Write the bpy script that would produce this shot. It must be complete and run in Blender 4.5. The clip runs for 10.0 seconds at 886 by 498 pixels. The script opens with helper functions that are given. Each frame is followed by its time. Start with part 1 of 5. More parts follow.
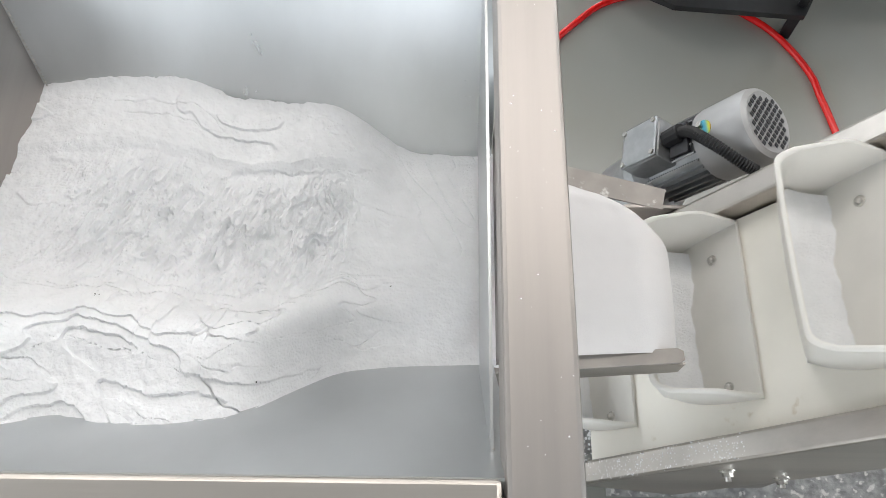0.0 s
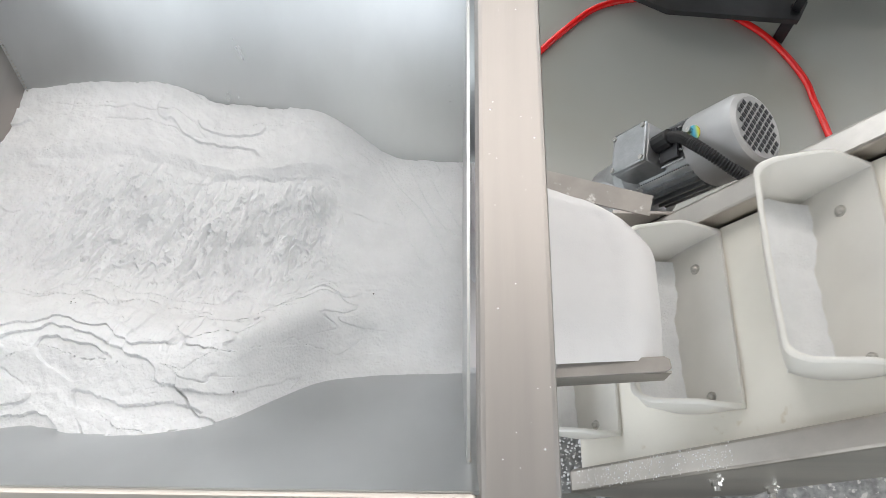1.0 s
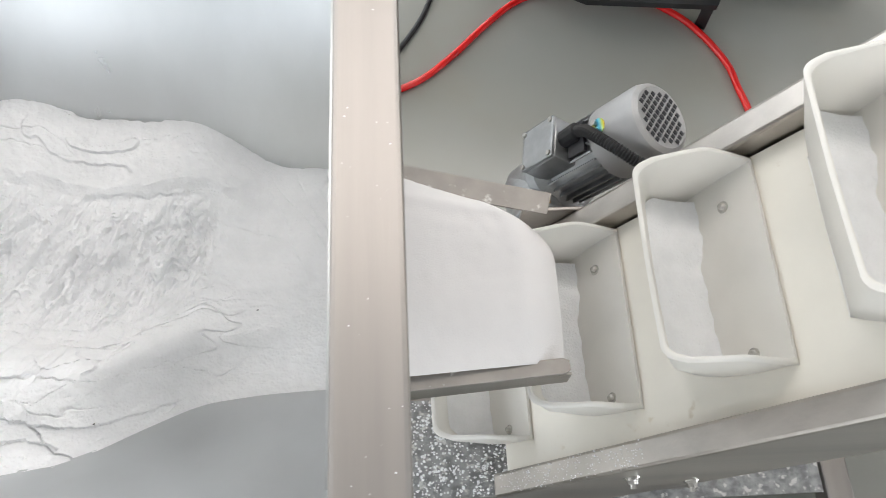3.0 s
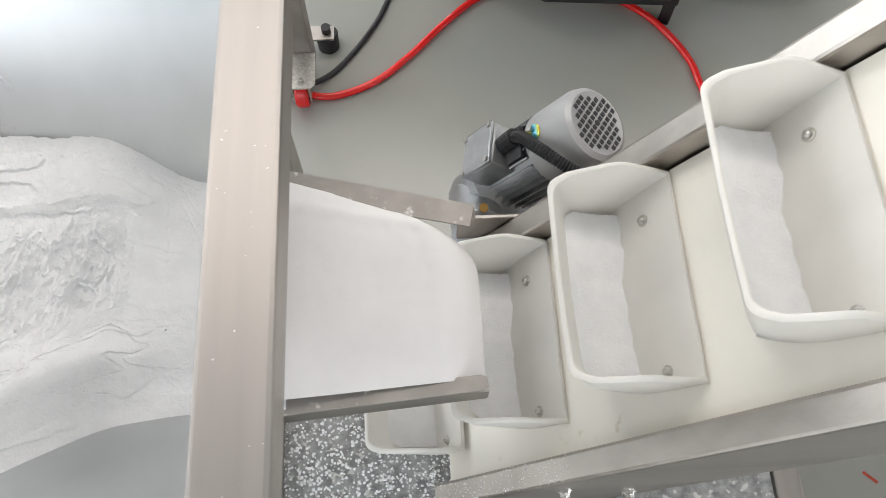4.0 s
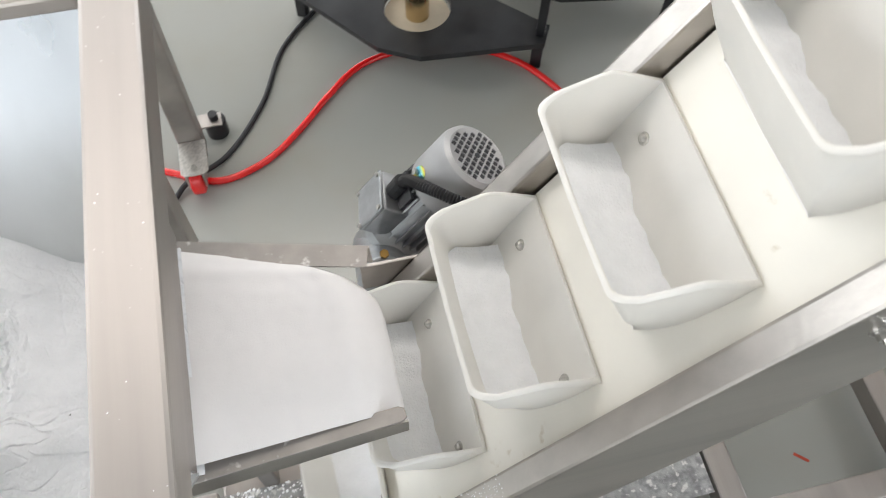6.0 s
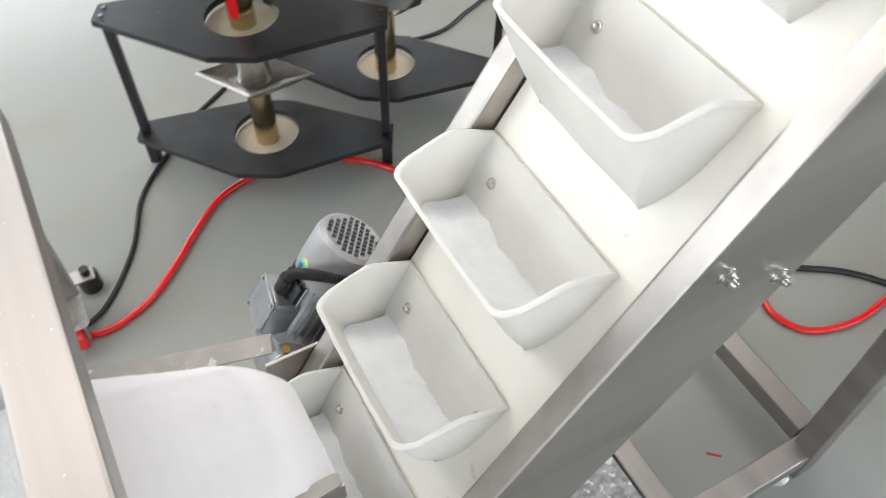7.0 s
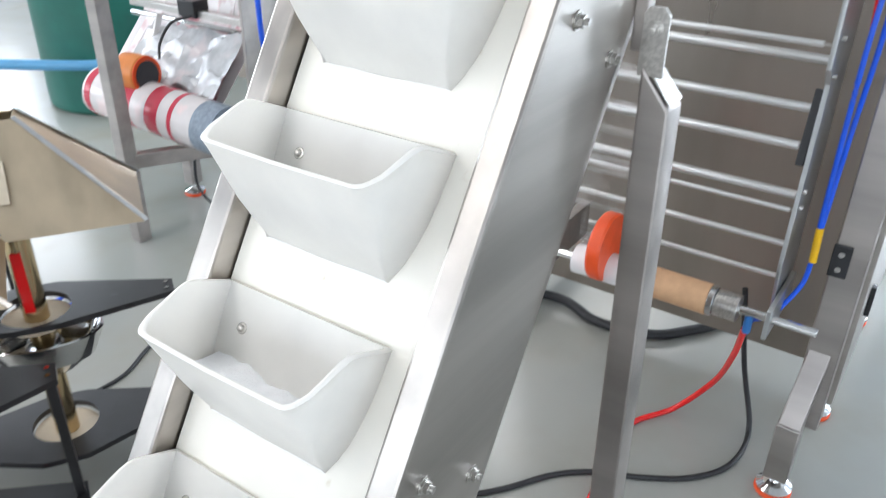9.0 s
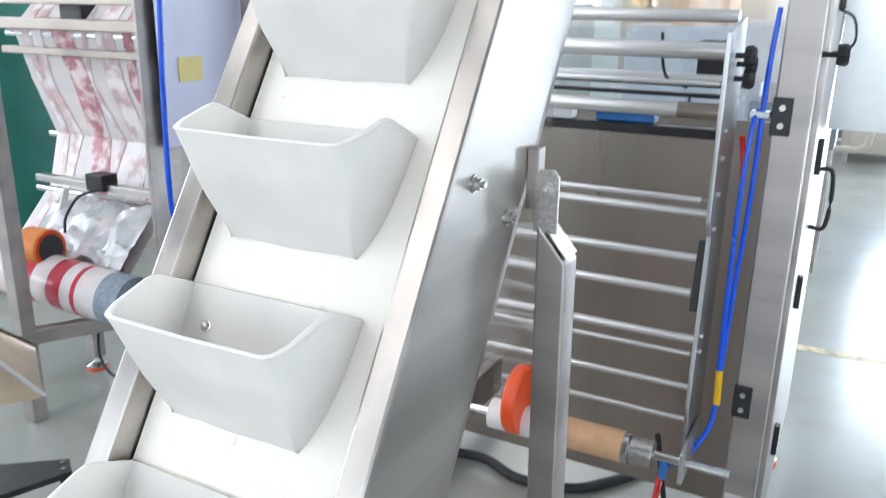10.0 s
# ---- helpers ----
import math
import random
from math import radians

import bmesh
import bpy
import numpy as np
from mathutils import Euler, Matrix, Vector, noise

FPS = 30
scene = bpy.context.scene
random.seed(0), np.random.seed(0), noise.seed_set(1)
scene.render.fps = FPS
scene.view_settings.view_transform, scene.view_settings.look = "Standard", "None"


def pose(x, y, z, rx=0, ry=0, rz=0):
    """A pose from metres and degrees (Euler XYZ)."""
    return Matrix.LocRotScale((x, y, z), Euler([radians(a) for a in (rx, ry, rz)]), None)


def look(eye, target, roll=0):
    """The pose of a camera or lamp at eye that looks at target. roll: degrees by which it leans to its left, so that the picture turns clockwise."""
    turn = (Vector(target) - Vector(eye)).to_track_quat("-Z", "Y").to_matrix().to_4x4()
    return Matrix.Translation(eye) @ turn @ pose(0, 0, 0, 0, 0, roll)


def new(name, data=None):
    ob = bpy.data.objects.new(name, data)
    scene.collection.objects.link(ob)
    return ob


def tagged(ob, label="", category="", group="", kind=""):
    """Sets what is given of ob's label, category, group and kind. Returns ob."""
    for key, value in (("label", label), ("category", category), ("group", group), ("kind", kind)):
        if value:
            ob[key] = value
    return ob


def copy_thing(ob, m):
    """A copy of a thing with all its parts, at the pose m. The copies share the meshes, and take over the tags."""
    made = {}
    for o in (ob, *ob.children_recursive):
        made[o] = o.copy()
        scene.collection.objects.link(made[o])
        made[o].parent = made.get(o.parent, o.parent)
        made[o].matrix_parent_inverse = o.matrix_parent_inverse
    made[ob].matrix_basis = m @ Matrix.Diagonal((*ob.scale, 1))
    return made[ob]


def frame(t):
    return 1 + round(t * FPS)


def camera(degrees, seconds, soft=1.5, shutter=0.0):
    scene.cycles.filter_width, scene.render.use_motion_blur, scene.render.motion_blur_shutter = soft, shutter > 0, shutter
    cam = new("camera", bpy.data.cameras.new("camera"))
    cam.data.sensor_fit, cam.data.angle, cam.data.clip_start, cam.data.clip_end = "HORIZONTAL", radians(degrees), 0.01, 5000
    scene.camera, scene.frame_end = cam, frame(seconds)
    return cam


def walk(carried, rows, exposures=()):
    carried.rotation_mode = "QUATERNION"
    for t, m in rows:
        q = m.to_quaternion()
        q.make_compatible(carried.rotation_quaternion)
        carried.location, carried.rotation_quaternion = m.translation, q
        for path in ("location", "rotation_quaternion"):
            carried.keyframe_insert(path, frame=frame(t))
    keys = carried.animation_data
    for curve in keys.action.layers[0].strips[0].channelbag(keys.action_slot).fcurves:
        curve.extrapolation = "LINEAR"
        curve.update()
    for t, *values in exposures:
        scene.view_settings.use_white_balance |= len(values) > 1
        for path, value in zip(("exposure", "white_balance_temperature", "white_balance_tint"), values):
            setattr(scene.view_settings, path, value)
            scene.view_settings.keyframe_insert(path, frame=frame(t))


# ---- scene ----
EXPOSURE = [(0, -0.29, 6700, 11.8), (3, -0.27, 6750, 12), (5, -0.26, 6850, 13), (7, -0.08, 6600, 12), (8.5, -0.05, 6350, 12), (10, -0.24, 6150, 12)]
WINDOW_WATTS, WEST_WATTS, SOUTH_WATTS, EAST_WATTS, LAMP_WATTS = 170, 170, 125, 60, 68
DOOR_WATTS = 1150
cam = camera(58.59, 10.0, soft=0.8, shutter=0.4)
PATH = [
    (0, (0.2581, -0.1773, 1.6087), (0.2642, 0.2281, 0.6946), 1.66),
    (0.5, (0.2685, -0.1733, 1.6068), (0.2736, 0.2343, 0.6937), 1.63),
    (1, (0.2794, -0.1684, 1.6012), (0.2845, 0.2407, 0.6887), 1.55),
    (1.5, (0.2991, -0.1645, 1.5902), (0.3056, 0.2463, 0.6786), 1.23),
    (2, (0.3170, -0.1582, 1.5831), (0.3333, 0.2526, 0.6715), 1.74),
    (2.5, (0.3411, -0.1523, 1.5727), (0.3713, 0.2581, 0.6613), 2.66),
    (3, (0.3830, -0.1444, 1.5802), (0.4230, 0.2595, 0.6662), 3.22),
    (3.2, (0.4023, -0.1354, 1.5825), (0.4471, 0.2619, 0.6659), 3.73),
    (4.3, (0.5213, -0.1099, 1.5747), (0.5511, 0.2801, 0.6543), 1.43),
    (4.5, (0.5319, -0.1107, 1.5725), (0.5621, 0.2819, 0.6533), 1.37),
    (5, (0.5393, -0.1169, 1.5745), (0.5790, 0.2836, 0.6591), 1.33),
    (5.2, (0.5380, -0.1188, 1.5763), (0.5877, 0.2877, 0.6640), 1.55),
    (6.3, (0.5207, -0.2135, 1.5808), (0.6962, 0.2785, 0.7281), 2.18),
    (6.5, (0.5088, -0.2345, 1.5858), (0.7188, 0.2717, 0.7493), 1.95),
    (7, (0.4836, -0.2830, 1.5940), (0.7955, 0.2516, 0.8086), 1.59),
    (7.5, (0.4654, -0.3253, 1.5995), (0.8883, 0.2221, 0.8774), 0.99),
    (8, (0.4571, -0.3611, 1.6056), (0.9881, 0.1767, 0.9508), 0.82),
    (8.5, (0.4621, -0.3843, 1.6027), (1.0937, 0.1344, 1.0265), 0.76),
    (9, (0.4535, -0.3954, 1.6040), (1.1779, 0.0982, 1.1228), 0.85),
    (9.5, (0.4445, -0.4064, 1.6076), (1.2371, 0.0629, 1.2182), 0.82),
    (10, (0.4318, -0.4154, 1.6069), (1.2782, 0.0303, 1.3156), 0.90),
]
walk(cam, [(t, look(e, g, r)) for t, e, g, r in PATH], exposures=EXPOSURE)
# world: bare sky outside the hall
world = bpy.data.worlds.new("world")
scene.world = world
world.use_nodes = True
wn = world.node_tree
sky = wn.nodes.new("ShaderNodeTexSky")
sky.sky_type, sky.sun_disc = "NISHITA", False
sky.sun_elevation, sky.sun_rotation = radians(40), radians(20)
wn.links.new(sky.outputs[0], wn.nodes["Background"].inputs[0])
wn.nodes["Background"].inputs[1].default_value = 0.1


def area_lamp(name, m, w, h, watts, colour):
    d = bpy.data.lights.new(name, "AREA")
    d.shape, d.size, d.size_y, d.energy, d.color = "RECTANGLE", w, h, watts, colour
    ob = new(name, d)
    ob.matrix_world = m
    return ob


# ---- materials ----
def mat(name, col, rough=0.5, metal=0.0, var=0.08, scale=8.0, bump=0.0, bscale=60.0, sss=0.0, trans=0.0, emit=0.0,
        stretch=(1, 1, 1), rvar=0.0, spec=0.5, coat=0.0, alpha=1.0, dirt=None):
    m = bpy.data.materials.new(name)
    m.use_nodes = True
    nt = m.node_tree
    b = nt.nodes["Principled BSDF"]
    b.inputs["Roughness"].default_value = rough
    b.inputs["Metallic"].default_value = metal
    b.inputs["Specular IOR Level"].default_value = spec
    b.inputs["Coat Weight"].default_value = coat
    if sss:
        b.inputs["Subsurface Weight"].default_value = sss
        b.inputs["Subsurface Radius"].default_value = (0.02, 0.018, 0.015)
        b.inputs["Subsurface Scale"].default_value = 0.7
    b.inputs["Transmission Weight"].default_value = trans
    b.inputs["Alpha"].default_value = alpha
    if emit:
        b.inputs["Emission Color"].default_value = (*col, 1)
        b.inputs["Emission Strength"].default_value = emit
    tc = nt.nodes.new("ShaderNodeTexCoord")
    mp = nt.nodes.new("ShaderNodeMapping")
    mp.inputs["Scale"].default_value = stretch
    nt.links.new(tc.outputs["Object"], mp.inputs[0])
    n1 = nt.nodes.new("ShaderNodeTexNoise")
    n1.inputs["Scale"].default_value, n1.inputs["Detail"].default_value = scale, 6
    nt.links.new(mp.outputs[0], n1.inputs[0])
    ramp = nt.nodes.new("ShaderNodeMapRange")
    ramp.interpolation_type = "SMOOTHSTEP"
    ramp.inputs["From Min"].default_value, ramp.inputs["From Max"].default_value = 0.3, 0.7
    ramp.inputs["To Min"].default_value, ramp.inputs["To Max"].default_value = 1 - var, 1 + var * 0.5
    nt.links.new(n1.outputs[0], ramp.inputs[0])
    mul = nt.nodes.new("ShaderNodeMix")
    mul.data_type, mul.blend_type = "RGBA", "MULTIPLY"
    mul.inputs["Factor"].default_value = 1.0
    mul.inputs["A"].default_value = (*col, 1)
    nt.links.new(ramp.outputs[0], mul.inputs["B"])
    last = mul.outputs["Result"]
    if dirt:
        dcol, dscale, lo, hi = dirt
        nd = nt.nodes.new("ShaderNodeTexNoise")
        nd.inputs["Scale"].default_value, nd.inputs["Detail"].default_value = dscale, 8
        nt.links.new(tc.outputs["Object"], nd.inputs[0])
        r2 = nt.nodes.new("ShaderNodeMapRange")
        r2.interpolation_type = "SMOOTHSTEP"
        r2.inputs["From Min"].default_value, r2.inputs["From Max"].default_value = lo, hi
        nt.links.new(nd.outputs[0], r2.inputs[0])
        mx = nt.nodes.new("ShaderNodeMix")
        mx.data_type = "RGBA"
        mx.inputs["B"].default_value = (*dcol, 1)
        nt.links.new(r2.outputs[0], mx.inputs["Factor"])
        nt.links.new(last, mx.inputs["A"])
        last = mx.outputs["Result"]
    nt.links.new(last, b.inputs["Base Color"])
    if rvar:
        rr = nt.nodes.new("ShaderNodeMapRange")
        rr.inputs["From Min"].default_value, rr.inputs["From Max"].default_value = 0.3, 0.7
        rr.inputs["To Min"].default_value, rr.inputs["To Max"].default_value = max(0.03, rough - rvar), rough + rvar
        nt.links.new(n1.outputs[0], rr.inputs[0])
        nt.links.new(rr.outputs[0], b.inputs["Roughness"])
    if bump:
        n2 = nt.nodes.new("ShaderNodeTexNoise")
        n2.inputs["Scale"].default_value, n2.inputs["Detail"].default_value = bscale, 5
        nt.links.new(mp.outputs[0], n2.inputs[0])
        bp = nt.nodes.new("ShaderNodeBump")
        bp.inputs["Strength"].default_value, bp.inputs["Distance"].default_value = bump, 0.002
        nt.links.new(n2.outputs[0], bp.inputs["Height"])
        nt.links.new(bp.outputs[0], b.inputs["Normal"])
    return m


STEEL = mat("brushed_steel", (0.45, 0.415, 0.39), 0.44, 1.0, 0.24, 9, 0.18, 90, stretch=(1, 0.05, 1), rvar=0.07)
STEEL_S = mat("brushed_steel_rail", (0.50, 0.465, 0.43), 0.34, 1.0, 0.22, 9, 0.16, 120, stretch=(0.04, 1, 1), rvar=0.06)
SHEET = mat("rolled_steel_sheet", (0.62, 0.635, 0.64), 0.34, 1.0, 0.14, 5, 0.7, 7, stretch=(1, 0.5, 0.5), rvar=0.08)
GALV = mat("galvanised_sheet", (0.42, 0.42, 0.42), 0.5, 0.8, 0.35, 60, 0.4, 200, dirt=((0.75, 0.74, 0.72), 70, 0.56, 0.66))
BOLT = mat("bolt_steel", (0.62, 0.60, 0.57), 0.3, 1.0, 0.2, 200)
PLASTIC = mat("white_polypropylene", (0.95, 0.93, 0.89), 0.34, 0.0, 0.05, 12, 0.12, 25, rvar=0.06)
BELT = mat("cream_belt", (0.90, 0.86, 0.775), 0.42, 0.0, 0.05, 7, 0.06, 80, dirt=((0.66, 0.58, 0.45), 26, 0.66, 0.78))
POWDER = mat("white_powder", (0.955, 0.955, 0.968), 0.95, 0.0, 0.05, 30, 0.8, 300, spec=0.1)
# same powder as the heap's, darker and warmer: the tray's shade is in this colour
POWDER_SHADED = mat("shaded_tray_powder", (0.86, 0.83, 0.82), 0.95, 0.0, 0.03, 9, 0.25, 500, spec=0.1)
FLOOR = mat("epoxy_floor", (0.355, 0.36, 0.335), 0.22, 0.0, 0.08, 1.6, 0.05, 6, dirt=((0.31, 0.30, 0.26), 3.2, 0.35, 0.85))
BLACK = mat("black_anodised", (0.018, 0.018, 0.02), 0.38, 0.0, 0.3, 20, 0.05, 90, rvar=0.08)
RUBBER = mat("black_rubber", (0.02, 0.02, 0.022), 0.5, 0.0, 0.3, 30, 0.1, 100)
GOLD = mat("polished_forming_tube", (0.62, 0.48, 0.28), 0.16, 1.0, 0.1, 8, stretch=(1, 1, 0.1), rvar=0.05)
SILVER = mat("polished_steel", (0.74, 0.74, 0.74), 0.12, 1.0, 0.1, 12, rvar=0.05)
ALU = mat("satin_aluminium_roller", (0.80, 0.80, 0.79), 0.36, 0.9, 0.06, 20, stretch=(1, 0.1, 1))
PANEL = mat("brown_steel_panel", (0.36, 0.315, 0.275), 0.33, 1.0, 0.2, 3, 0.12, 40, stretch=(1, 1, 0.1), rvar=0.08)
COLLAR = mat("former_collar_sheet", (0.52, 0.42, 0.30), 0.38, 1.0, 0.18, 9, 0.2, 60, stretch=(1, 1, 0.3), rvar=0.08)
CAST = mat("cast_aluminium", (0.44, 0.45, 0.46), 0.36, 0.8, 0.12, 40, 0.25, 220)
PAINT_S = mat("silver_paint", (0.47, 0.47, 0.475), 0.42, 0.35, 0.08, 14, 0.06, 200)
RED = mat("red_polyurethane_hose", (0.80, 0.012, 0.012), 0.25, 0.0, 0.08, 20, coat=0.3)
BLUE = mat("blue_hose", (0.01, 0.10, 0.72), 0.3, 0.0, 0.1, 20)
ORANGE = mat("orange_plastic", (0.85, 0.09, 0.015), 0.4, 0.0, 0.1, 20)
YELLOW = mat("yellow_fitting", (0.85, 0.48, 0.01), 0.35, 0.0, 0.1, 20)
CARD = mat("brown_cardboard", (0.60, 0.36, 0.20), 0.8, 0.0, 0.1, 30, 0.2, 120)
WHITE = mat("white_paint", (0.80, 0.80, 0.79), 0.5, 0.0, 0.05, 3)
WHITEP = mat("white_plastic_core", (0.82, 0.82, 0.82), 0.4, 0.0, 0.04, 10)
CREAM = mat("cream_disc", (0.72, 0.62, 0.48), 0.45, 0.0, 0.08, 20)
BRASS = mat("brass_plug", (0.45, 0.26, 0.08), 0.3, 1.0, 0.2, 50)
FILMW = mat("printed_film_white", (0.70, 0.655, 0.645), 0.25, 0.0, 0.06, 10, coat=0.4, dirt=((0.80, 0.66, 0.65), 9, 0.54, 0.66))
FILMP = mat("rose_print", (0.48, 0.20, 0.23), 0.3, 0.0, 0.2, 12, dirt=((0.80, 0.66, 0.65), 14, 0.42, 0.60))
PINK = mat("pink_print", (0.62, 0.45, 0.45), 0.3, 0.0, 0.15, 10, dirt=((0.83, 0.78, 0.77), 12, 0.42, 0.60))
DULL = mat("dull_steel", (0.43, 0.395, 0.365), 0.62, 0.6, 0.12, 20, 0.1, 120, dirt=((0.72, 0.70, 0.68), 60, 0.62, 0.72))
FILML = mat("pale_loose_film", (0.58, 0.59, 0.60), 0.22, 0.0, 0.2, 14, coat=0.5, dirt=((0.74, 0.66, 0.66), 8, 0.5, 0.7))
FILMR = mat("printed_film_red", (0.52, 0.04, 0.07), 0.25, 0.0, 0.1, 10, coat=0.4)
FILMG = mat("film_edge_grey_blue", (0.25, 0.30, 0.36), 0.4, 0.0, 0.2, 60)
GREENP = mat("green_paint", (0.01, 0.12, 0.09), 0.45, 0.0, 0.15, 6)
TAPE = mat("orange_tape", (0.62, 0.20, 0.04), 0.4, 0.0, 0.1, 20)
LILAC = mat("lilac_white_panel", (0.62, 0.62, 0.76), 0.45, 0.0, 0.05, 6)
WALLM = mat("wall_paint", (0.52, 0.56, 0.60), 0.7, 0.0, 0.06, 1.5)
CEILM = mat("ceiling_panel", (0.50, 0.50, 0.50), 0.6, 0.0, 0.08, 1.2)
BLUEP = mat("blue_paint", (0.03, 0.16, 0.45), 0.45, 0.0, 0.15, 6)
REDMARK = mat("red_marker", (0.45, 0.06, 0.03), 0.7, 0.0, 0.2, 50)
YELLOWL = mat("worn_yellow_line", (0.62, 0.52, 0.30), 0.5, 0.0, 0.5, 12)
PRINT = mat("dark_print", (0.03, 0.03, 0.035), 0.4, 0.0, 0.1, 40)


def hologram():
    m = mat("hologram_sticker", (0.7, 0.5, 0.2), 0.18, 0.7, 0.1, 20)
    nt = m.node_tree
    b = nt.nodes["Principled BSDF"]
    tc = nt.nodes.new("ShaderNodeTexCoord")
    w = nt.nodes.new("ShaderNodeTexWave")
    w.inputs["Scale"].default_value, w.inputs["Distortion"].default_value = 14, 2
    nt.links.new(tc.outputs["Object"], w.inputs[0])
    r = nt.nodes.new("ShaderNodeValToRGB")
    e = r.color_ramp.elements
    e[0].color, e[1].color = (0.1, 0.5, 0.7, 1), (0.9, 0.35, 0.05, 1)
    k = e.new(0.5)
    k.color = (0.6, 0.7, 0.1, 1)
    nt.links.new(w.outputs[1], r.inputs[0])
    nt.links.new(r.outputs[0], b.inputs["Base Color"])
    return m


def let_light_through(m, share, tint):
    """Mixes a diffuse passage of light into a thin-walled plastic."""
    nt = m.node_tree
    b, out = nt.nodes["Principled BSDF"], nt.nodes["Material Output"]
    tr = nt.nodes.new("ShaderNodeBsdfTranslucent")
    tr.inputs["Color"].default_value = (*tint, 1)
    mx = nt.nodes.new("ShaderNodeMixShader")
    mx.inputs[0].default_value = share
    nt.links.new(b.outputs[0], mx.inputs[1])
    nt.links.new(tr.outputs[0], mx.inputs[2])
    nt.links.new(mx.outputs[0], out.inputs[0])


let_light_through(PLASTIC, 0.30, (0.97, 0.95, 0.91))
HOLO = hologram()
CLEAR = mat("clear_film", (0.9, 0.9, 0.92), 0.10, 0.0, 0.02, 4, trans=1.0, alpha=0.30)

# ---- mesh helpers ----
WORLD_OF = {}


def thing(name, m=None, label="", category="", group="", kind=""):
    ob = new(name)
    ob.empty_display_size = 0.05
    ob.matrix_world = m or Matrix()
    WORLD_OF[ob] = (m or Matrix()).copy()
    return tagged(ob, label, category, group, kind)


def part(name, bm, material, parent=None, label="", smooth=None):
    """Links a bmesh given in world space as one mesh under a thing or a part."""
    me = bpy.data.meshes.new(name)
    bmesh.ops.recalc_face_normals(bm, faces=bm.faces)
    if parent is not None:
        bm.transform(WORLD_OF[parent].inverted())
    bm.to_mesh(me)
    bm.free()
    me.materials.append(material)
    if smooth is not None:
        me.shade_smooth()
        me.set_sharp_from_angle(angle=radians(21 if smooth in (30, 40) else smooth))
    ob = new(name, me)
    if parent is not None:
        ob.parent = parent
        WORLD_OF[ob] = WORLD_OF[parent]
    else:
        WORLD_OF[ob] = Matrix()
    if label:
        tagged(ob, label)
    return ob


def box(x0, x1, y0, y1, z0, z1, bev=0.0, m=None, seg=2, bm=None):
    own = bmesh.new()
    bmesh.ops.create_cube(own, size=1)
    own.transform(Matrix.Translation(((x0 + x1) / 2, (y0 + y1) / 2, (z0 + z1) / 2)) @ Matrix.Diagonal((abs(x1 - x0), abs(y1 - y0), abs(z1 - z0), 1)))
    if bev:
        bmesh.ops.bevel(own, geom=own.edges[:], offset=bev, segments=seg, affect="EDGES", profile=0.5)
    if m is not None:
        own.transform(m)
    return merge(bm, own)


def merge(bm, own):
    if bm is None:
        return own
    me = bpy.data.meshes.new("tmp")
    own.to_mesh(me)
    own.free()
    bm.from_mesh(me)
    bpy.data.meshes.remove(me)
    return bm


def axis_matrix(a, b):
    a, b = Vector(a), Vector(b)
    return Matrix.Translation(a) @ (b - a).to_track_quat("Z", "Y").to_matrix().to_4x4()


def rod(a, b, r, n=20, r2=None, bev=0.0, bm=None):
    own = bmesh.new()
    length = (Vector(b) - Vector(a)).length
    bmesh.ops.create_cone(own, cap_ends=True, segments=n, radius1=r, radius2=r if r2 is None else r2, depth=length)
    own.transform(Matrix.Translation((0, 0, length / 2)))
    if bev:
        es = [e for e in own.edges if abs(e.verts[0].co.z - e.verts[1].co.z) < 1e-6]
        bmesh.ops.bevel(own, geom=es, offset=bev, segments=2, affect="EDGES", profile=0.5)
    own.transform(axis_matrix(a, b))
    return merge(bm, own)


def beam(a, b, w, h, bev=0.004, up=(0, 0, 1), bm=None):
    """A square tube from a to b; w across, h along up."""
    a, b = Vector(a), Vector(b)
    d = (b - a).normalized()
    side = d.cross(Vector(up)).normalized()
    u = side.cross(d)
    m = Matrix((side, u, d)).transposed().to_4x4()
    m.translation = a
    return box(-w / 2, w / 2, -h / 2, h / 2, 0, (b - a).length, bev, m, bm=bm)


def lathe(profile, m, n=28, bm=None):
    """profile: (radius, height) pairs turned round z, then placed by m."""
    own = bmesh.new()
    rings = []
    for r, z in profile:
        rings.append([own.verts.new((r * math.cos(2 * math.pi * i / n), r * math.sin(2 * math.pi * i / n), z)) for i in range(n)])
    for p, q in zip(rings, rings[1:]):
        for i in range(n):
            own.faces.new((p[i], p[(i + 1) % n], q[(i + 1) % n], q[i]))
    own.faces.new(rings[0])
    own.faces.new(rings[-1])
    own.transform(m)
    return merge(bm, own)


def prism(pts, z0, z1, m=None, bev=0.0, bm=None):
    own = bmesh.new()
    lo = [own.verts.new((x, y, z0)) for x, y in pts]
    hi = [own.verts.new((x, y, z1)) for x, y in pts]
    n = len(pts)
    own.faces.new(lo[::-1])
    own.faces.new(hi)
    for i in range(n):
        own.faces.new((lo[i], lo[(i + 1) % n], hi[(i + 1) % n], hi[i]))
    if bev:
        bmesh.ops.bevel(own, geom=own.edges[:], offset=bev, segments=2, affect="EDGES", profile=0.5)
    if m is not None:
        own.transform(m)
    return merge(bm, own)


def spline(pts, per=10):
    ps = [Vector(p) for p in pts]
    ps = [ps[0] * 2 - ps[1]] + ps + [ps[-1] * 2 - ps[-2]]
    out = []
    for i in range(1, len(ps) - 2):
        p0, p1, p2, p3 = ps[i - 1:i + 3]
        for k in range(per):
            t = k / per
            out.append(0.5 * ((2 * p1) + (p2 - p0) * t + (2 * p0 - 5 * p1 + 4 * p2 - p3) * t * t + (3 * p1 - p0 - 3 * p2 + p3) * t ** 3))
    out.append(ps[-2])
    return out


